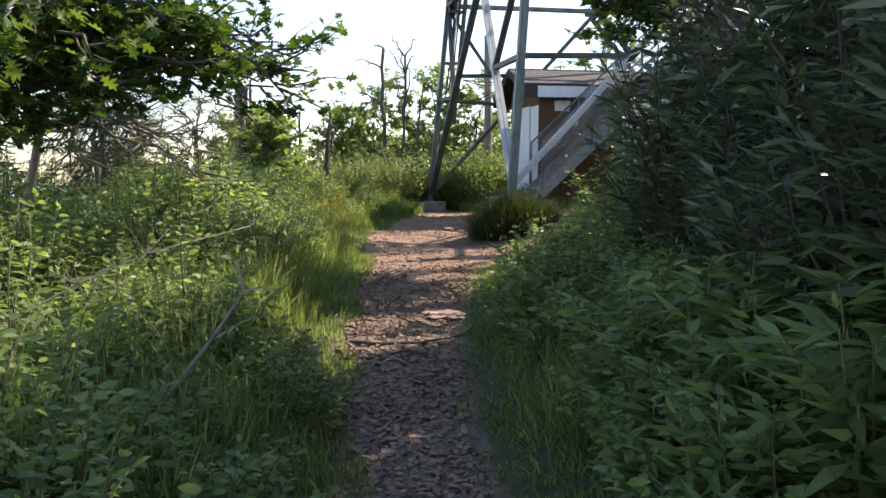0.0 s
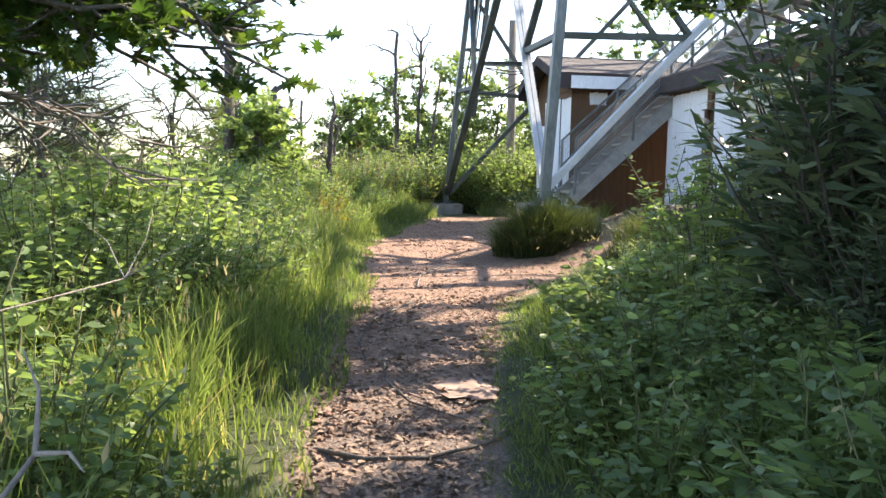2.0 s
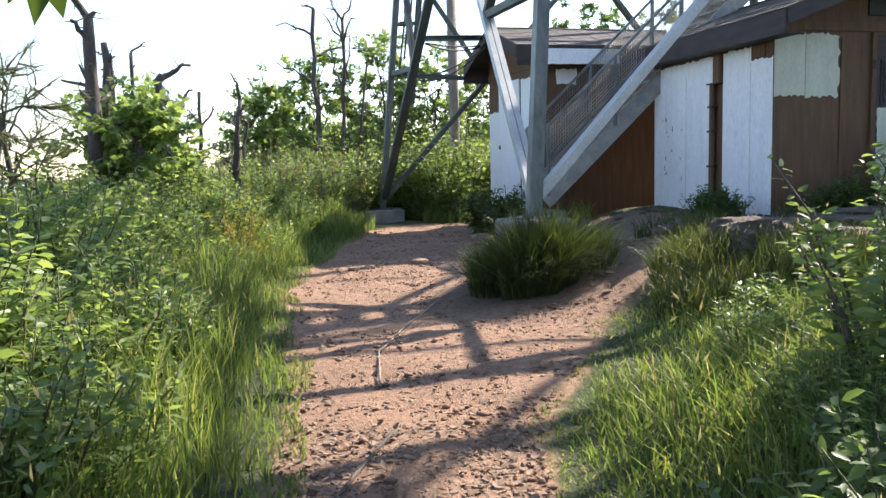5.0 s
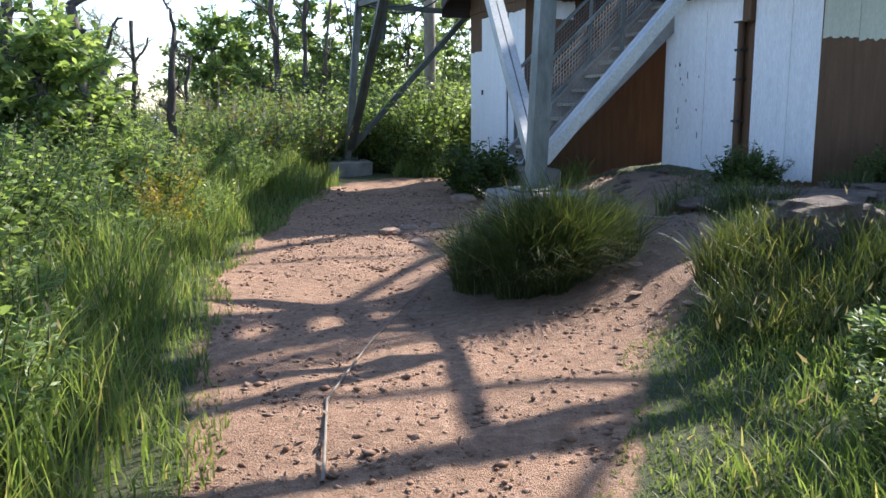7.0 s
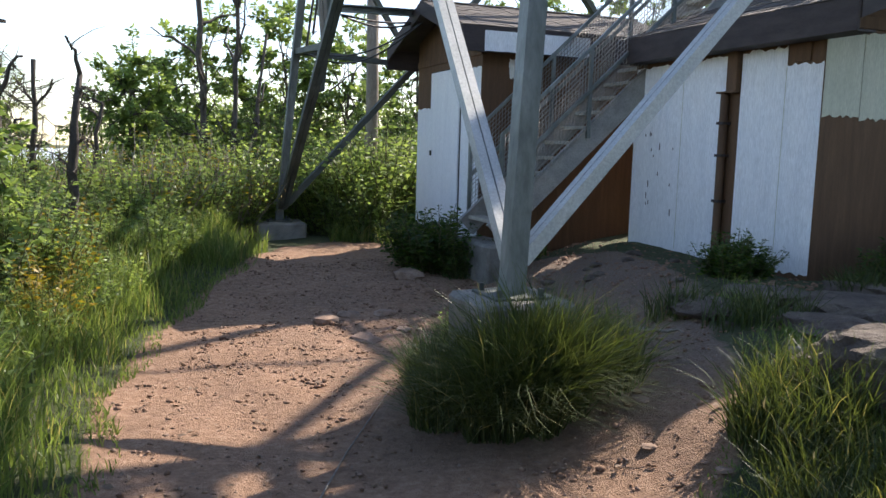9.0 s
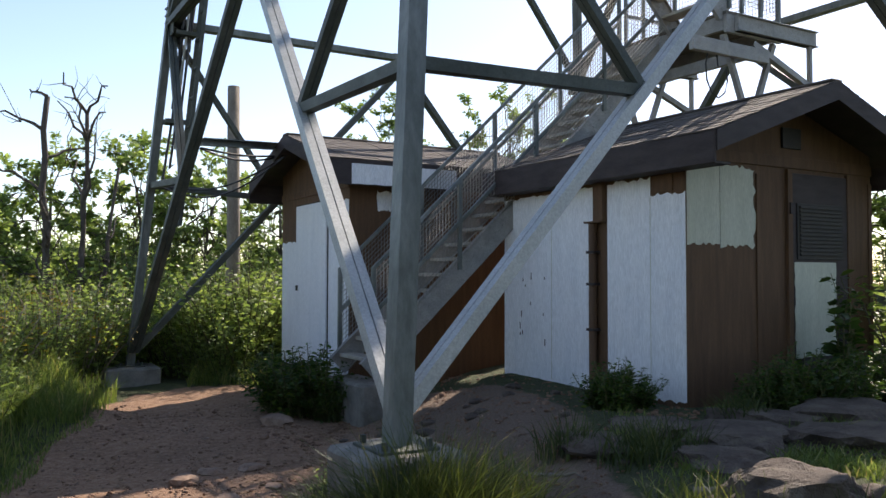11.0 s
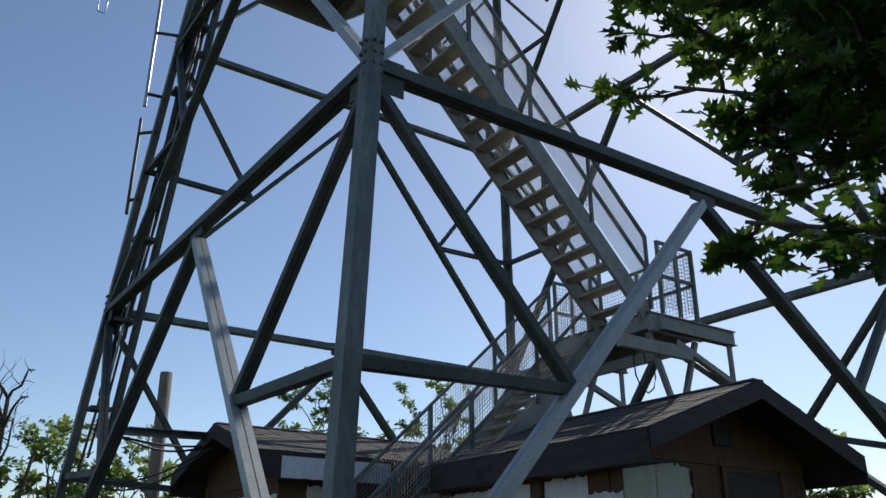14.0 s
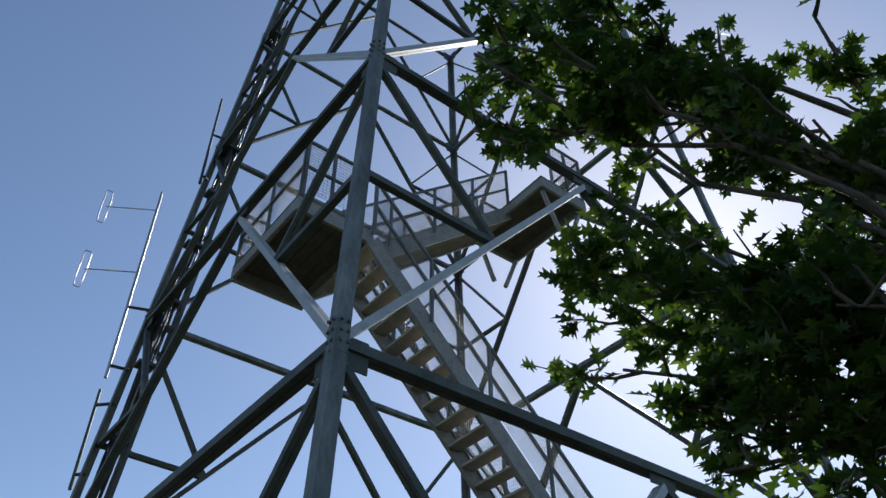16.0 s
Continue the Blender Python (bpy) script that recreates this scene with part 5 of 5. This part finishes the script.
# ---- stones ----


def stone(name, label, x, y, size, flat, seed, mat="stone", sink=0.35, detail=3, group=""):
    bm = bmesh.new()
    bmesh.ops.create_icosphere(bm, subdivisions=detail, radius=1)
    sh = Vector((seed * 1.7, seed * 0.9, 0))
    for v in bm.verts:
        k = 1 + 0.42 * noise.noise(v.co * 1.3 + sh) + 0.2 * noise.noise(v.co * 3.1 + sh) + 0.08 * noise.noise(v.co * 7 + sh)
        v.co = Vector((v.co.x * k * size, v.co.y * k * size * 0.8, max(-0.9, min(0.75 + 0.1 * noise.noise(v.co * 2 + sh), v.co.z * k)) * size * flat))
    ob_mesh = bpy.data.meshes.new(name)
    bm.to_mesh(ob_mesh)
    bm.free()
    ob_mesh.materials.append(M[mat])
    ob = tagged(new(name, ob_mesh), label, "rock", group)
    ob.matrix_basis = Matrix.Translation(at_ground(x, y, size * flat * (1 - 2 * sink) * 0.5)) @ Matrix.Rotation(seed, 4, "Z")
    return ob


stone("boulder", "grey boulder on the grassy bank", 2.75, 12.75, 0.42, 0.75, 3, "rock", 0.3, 4)
stone("boulder", "low grey boulder on the grassy bank", 3.5, 12.6, 0.4, 0.5, 8, "rock", 0.3, 4)
stone("path_rock", "flat pale rock set in the path", 0.62, 6.75, 0.24, 0.13, 5, "pebble", 0.45)
stone("path_rock", "pale rock in the path", 0.3, 7.35, 0.08, 0.3, 6, "pebble", 0.4)
for i, (x, y, s, f) in enumerate(((-0.52, 16.72, 0.15, 0.7), (-0.11, 15.95, 0.17, 0.55), (-0.3, 16.95, 0.12, 0.7), (0.05, 17.1, 0.13, 0.6), (0.25, 16.4, 0.1, 0.5), (0.35, 19.0, 0.2, 0.8), (1.4, 13.5, 0.06, 0.5), (1.6, 13.3, 0.07, 0.45), (1.5, 12.8, 0.05, 0.4), (1.75, 12.4, 0.05, 0.4), (0.78, 3.35, 0.05, 0.4), (0.45, 4.1, 0.05, 0.5))):
    stone("path_stone", "loose pale stone on the bare earth", x, y, s, f * 0.65, 20 + i, "pebble", 0.3, 2, "path stones")
for i, (x, y, s, f) in enumerate(((4.3, 15.2, 0.45, 0.3), (5.0, 15.1, 0.55, 0.3), (3.7, 14.6, 0.5, 0.28), (4.4, 14.3, 0.55, 0.25), (5.6, 14.9, 0.5, 0.25), (3.1, 14.0, 0.4, 0.3), (2.6, 14.8, 0.35, 0.25), (3.3, 15.2, 0.4, 0.25))):
    stone("outcrop_slab", "dark flat slab of bedrock before the shed", x, y, s, f, 40 + i, "rock", 0.4, 3, "rock outcrop")

for i in range(50):
    a, b = pick.uniform(0.6, 4.6), pick.uniform(13.8, 18.2)
    q = TW.inverted() @ Vector((a, b, 0))
    if -1.25 < q.x and q.y > -3.8 or abs(q.x + 4.45) < 0.5 and abs(q.y + 4.45) < 0.5:
        continue
    stone("rubble_stone", "brown stone half buried in the shaded soil", a, b, pick.uniform(0.04, 0.11), 0.45, 70 + i, "rock", 0.3, 2, "rubble")
# gravel and leaf litter on the trodden ground
gr = np.random.default_rng(21)


def on_trodden(n, y0, y1, inside=0.0):
    y = gr.uniform(y0, y1, n)
    lo, hi = np.interp(y, PY, PL), np.interp(y, PY, PR)
    x = lo + (hi - lo) * gr.uniform(inside, 1 - inside, n)
    return x, y, land(x, y)


x, y, z = on_trodden(7000, 2.5, 20)
s = np.abs(gr.normal(0, 0.008, len(x))) + 0.004
octa = np.array([(1, 0, 0), (0, 1, 0), (-1, 0, 0), (0, -1, 0), (0, 0, 1), (0, 0, -1)], float)
of = np.array([(0, 1, 4), (1, 2, 4), (2, 3, 4), (3, 0, 4), (1, 0, 5), (2, 1, 5), (3, 2, 5), (0, 3, 5)])
jit = octa[None] * gr.uniform(0.5, 1.4, (len(x), 6, 1)) * np.array([1, 1, 0.6])
gv = np.stack([x, y, z + s * 0.2], -1)[:, None] + jit * s[:, None, None]
gravel = new("gravel", np_mesh("gravel", gv.reshape(-1, 3), (of[None] + (np.arange(len(x)) * 6)[:, None, None]).reshape(-1, 3), "pebble"))
tagged(gravel, "loose gravel and grit scattered on the earth path", "gravel", kind="stuff")
x, y, z = on_trodden(2600, 5, 20)
yard = np.stack([gr.uniform(-1.6, 4.3, 3200), gr.uniform(14, 20.5, 3200)], -1)
yl = yard - np.array([TW.translation.x, TW.translation.y])
yu, yv = -math.sin(TURN_Z) * yl[:, 0] + math.cos(TURN_Z) * yl[:, 1], math.cos(TURN_Z) * yl[:, 0] + math.sin(TURN_Z) * yl[:, 1]
yard = yard[(yv < -0.8) & ((yu < 0.9) | (yv < -2.5)) | (yu < -3.4)]
x, y = np.concatenate([x, yard[:, 0]]), np.concatenate([y, yard[:, 1]])
z = land(x, y)
near_edge = np.abs(np.array([noise.noise((a * 0.9, b * 0.9, 8.8)) for a, b in zip(x, y)]))
s = (gr.uniform(0.008, 0.02, len(x)) + 0.022 * gr.random(len(x)) ** 6) * (0.7 + near_edge)
ball = bmesh.new()
bmesh.ops.create_icosphere(ball, subdivisions=1, radius=1)
bv = np.array([v.co[:] for v in ball.verts])
bf = np.array([[v.index for v in f.verts] for f in ball.faces])
ball.free()
lump = bv[None] * gr.uniform(0.55, 1.25, (len(x), len(bv), 1)) * gr.uniform(0.6, 1.3, (len(x), 1, 3)) * np.array([1, 1, 0.6])
cv = np.stack([x, y, z + s * 0.15], -1)[:, None] + lump * s[:, None, None]
tagged(new("clods", np_mesh("clods", cv.reshape(-1, 3), (bf[None] + (np.arange(len(x)) * len(bv))[:, None, None]).reshape(-1, 3), "clod")), "reddish clods and small stones strewn on the bare earth", "gravel", kind="stuff")
x, y, z = on_trodden(5200, 2.2, 9.5)
x2, y2, z2 = on_trodden(900, 9.5, 20)
x, y, z = np.concatenate([x, x2]), np.concatenate([y, y2]), np.concatenate([z, z2])
ax = np.stack([gr.normal(0, 1, len(x)), gr.normal(0, 1, len(x)), gr.normal(0, 0.25, len(x))], -1)
litter = new("leaf_litter", leaf_mesh("leaf_litter", np.stack([x, y, z + 0.012], -1), ax, gr.uniform(0.02, 0.065, len(x)), "oval", "litter", 1.6))
tagged(litter, "dry brown leaves and bark bits on the path", "leaf litter", kind="stuff")

# ---- grass ----


def blades(x, y, h, lean, width=0.006, mat="grass", name="grass", bias=(0, 0)):
    n = len(x)
    z = land(x, y) - 0.02
    a = gr.uniform(0, 2 * np.pi, n)
    dx, dy = np.cos(a) * lean + bias[0], np.sin(a) * lean + bias[1]
    b = gr.uniform(0, np.pi, n)
    wx, wy = np.cos(b) * width, np.sin(b) * width
    rows = []
    for k, w in ((0, 1.0), (0.4, 0.85), (0.75, 0.55), (1.0, 0.0)):
        cx, cy, cz = x + dx * h * k ** 2, y + dy * h * k ** 2, z + h * k * (1 - k * np.where(lean > 1.0, 0.5 * np.minimum(lean, 1.7), 0.3 * lean))
        if w:
            rows += [np.stack([cx - wx * w, cy - wy * w, cz], -1), np.stack([cx + wx * w, cy + wy * w, cz], -1)]
        else:
            rows += [np.stack([cx, cy, cz], -1)]
    v = np.stack(rows, 1)
    f = np.array([(0, 1, 3), (0, 3, 2), (2, 3, 5), (2, 5, 4), (4, 5, 6)])
    return np_mesh(name, v.reshape(-1, 3), (f[None] + (np.arange(n) * 7)[:, None, None]).reshape(-1, 3), mat)


def verge(n, side, y0, y1, d0, d1):
    y = gr.uniform(y0, y1, n)
    d = d0 + (d1 - d0) * gr.random(n) ** 1.2
    e = np.interp(y, PY, PL) - d if side < 0 else np.interp(y, PY, PR) + d
    return e + 0.06 * np.sin(3 * y), y, d


def clumped(x, y, s=2.2):
    return np.array([noise.noise((a * s, b * s, 3.3)) for a, b in zip(x, y)])


x, y, d = verge(34000, -1, 1.5, 21.5, -0.08, 1.7)
cl = clumped(x, y)
keep = (gr.random(len(x)) < 0.62 + 0.6 * cl) & ~((np.abs(x + 1.6) < 0.7) & (y > 20.2))
x, y, d, cl = x[keep], y[keep], d[keep], cl[keep]
h = (0.1 + 0.5 * smooth(d, 0.0, 0.75)) * gr.uniform(0.55, 1.15, len(x)) * (1 + 0.35 * cl)
tagged(new("grass_verge", blades(x, y, h, gr.uniform(0.05, 0.7, len(x)), 0.0055)), "tall sunlit grass along the path edge", "grass", kind="stuff")
x, y, d = verge(26000, 1, 1.5, 12.6, -0.05, 2.2)
cl = clumped(x, y)
h = (0.05 + 0.33 * smooth(d, 0.0, 0.9) * (1 - 0.6 * smooth(y, 8.8, 10.6))) * gr.uniform(0.5, 1.15, len(x)) * (1 + 0.35 * cl)
tagged(new("grass_bank", blades(x, y, h, gr.uniform(0.1, 0.9, len(x)), 0.0055, bias=(-0.12, 0))), "tangled grass on the shaded bank", "grass", kind="stuff")
# short turf beyond the bank and around the sheds
x, y = gr.uniform(1.8, 9, 26000), gr.uniform(10.5, 16.2, 26000)
cl = clumped(x, y, 1.4)
q = (x > np.interp(y, PY, PR) + 0.1) & (cl > -0.25 + 0.5 * smooth(y, 13.4, 15))
x, y, cl = x[q], y[q], cl[q]
tagged(new("turf", blades(x, y, (0.07 + 0.16 * np.clip(cl + 0.2, 0, 1)) * gr.uniform(0.5, 1.3, len(x)), gr.uniform(0.2, 1.0, len(x)), 0.005)), "short rough turf on the bank before the sheds", "grass", kind="stuff")
x, y = gr.uniform(-3.2, 2.2, 16000), gr.uniform(19.2, 24.5, 16000)
q = (off_path(x, y) > 0.05) & ~((np.abs(x + 1.6) < 0.75) & (y > 20.9) & (y < 23.2))
x, y = x[q], y[q]
tagged(new("grass_behind", blades(x, y, 0.38 * gr.uniform(0.5, 1.3, len(x)), gr.uniform(0.1, 0.7, len(x)), 0.007)), "long grass growing round the far footing", "grass", kind="stuff")


def tuft(cx, cy, rad, n, h, droop, label):
    a, r = gr.uniform(0, 2 * np.pi, n), rad * np.sqrt(gr.random(n))
    x, y = cx + r * np.cos(a), cy + r * np.sin(a)
    return tagged(new("grass_tuft", blades(x, y, h * gr.uniform(0.55, 1.15, n), gr.uniform(0.1, droop, n), 0.0048, "grass_tuft")), label, "grass", "grass tufts", kind="stuff")


for i in range(14):
    a, r = 2.4 * i, 0.4 * math.sqrt((i + 0.5) / 14)
    tuft(0.9 + 0.72 * r * math.cos(a), 13.42 + 0.5 * r * math.sin(a), 0.12, 440, 0.58 + 0.4 * pick.random(), 1.25, "tuft of long dark grass before a footing")
tuft(0.42, 13.6, 0.2, 700, 0.6, 1.2, "thin tuft of grass beside a footing")
tuft(1.5, 13.6, 0.2, 400, 0.5, 1.2, "thin tuft of grass beside a footing")
tuft(2.2, 12.55, 0.35, 1100, 0.42, 0.9, "sunlit tuft of grass beside a boulder")
tuft(2.1, 11.8, 0.4, 1000, 0.35, 0.9, "tuft of grass on the bank")
tuft(3.0, 12.0, 0.5, 1200, 0.4, 0.8, "tuft of grass on the bank")
for cx, cy, rr, n, hh in ((1.45, 13.9, 0.2, 260, 0.4), (0.4, 14.2, 0.2, 260, 0.4), (1.0, 13.62, 0.25, 260, 0.42), (0.75, 13.68, 0.18, 200, 0.45), (1.3, 13.66, 0.18, 200, 0.42), (0.5, 14.5, 0.2, 160, 0.35), (2.35, 14.9, 0.22, 150, 0.35), (2.6, 14.3, 0.25, 150, 0.35), (1.1, 19.2, 0.3, 500, 0.4), (4.1, 15.3, 0.2, 250, 0.3)):
    tuft(cx, cy, rr, n, hh, 0.9, "thin weedy grass on the shaded soil")
tuft(2.9, 14.4, 0.3, 160, 0.35, 0.8, "thin tuft of grass by the shed wall")
x, y = gr.uniform(2.6, 7.2, 15000), gr.uniform(12.4, 15.0, 15000)
q = clumped(x, y, 1.1) > -0.12 + 0.5 * smooth(2.6 + 0.75 * (y - 12.2) - x, 0, 0.6)
x, y = x[q], y[q]
tagged(new("sunny_grass", blades(x, y, 0.12 * gr.uniform(0.5, 1.3, len(x)), gr.uniform(0.2, 1.0, len(x)), 0.005)), "short sunlit grass on the bank beside the shed", "grass", kind="stuff")
# seed heads standing above the grass
for (n, side, y0, y1, d0, d1, hh) in ((260, -1, 2.5, 12, 0.3, 1.4, 0.68), (300, 1, 2.5, 12, 0.3, 1.8, 0.5)):
    x, y, d = verge(n, side, y0, y1, d0, d1)
    hs = hh * gr.uniform(0.7, 1.2, n)
    tilt = gr.uniform(-0.35, 0.35, (n, 2))
    basep = np.stack([x, y, land(x, y)], -1)
    tipp = basep + np.stack([tilt[:, 0] * hs, tilt[:, 1] * hs, hs], -1)
    hv_, hf = leaf_arrays(tipp, (tipp - basep) + gr.normal(0, 0.15, (n, 3)), gr.normal(0, 1, (n, 3)), gr.uniform(0.03, 0.07, n), "lance")
    tagged(new("seed_heads", np_mesh("seed_heads", hv_, hf, "grass_seed")), "pale grass seed heads above the verge", "grass", kind="stuff")

# ---- from plan units to metres ----
for ob in scene.objects:
    if ob.parent is None and ob.type in {"MESH", "EMPTY"}:
        ob.matrix_basis = Matrix.Scale(UNIT, 4) @ ob.matrix_basis
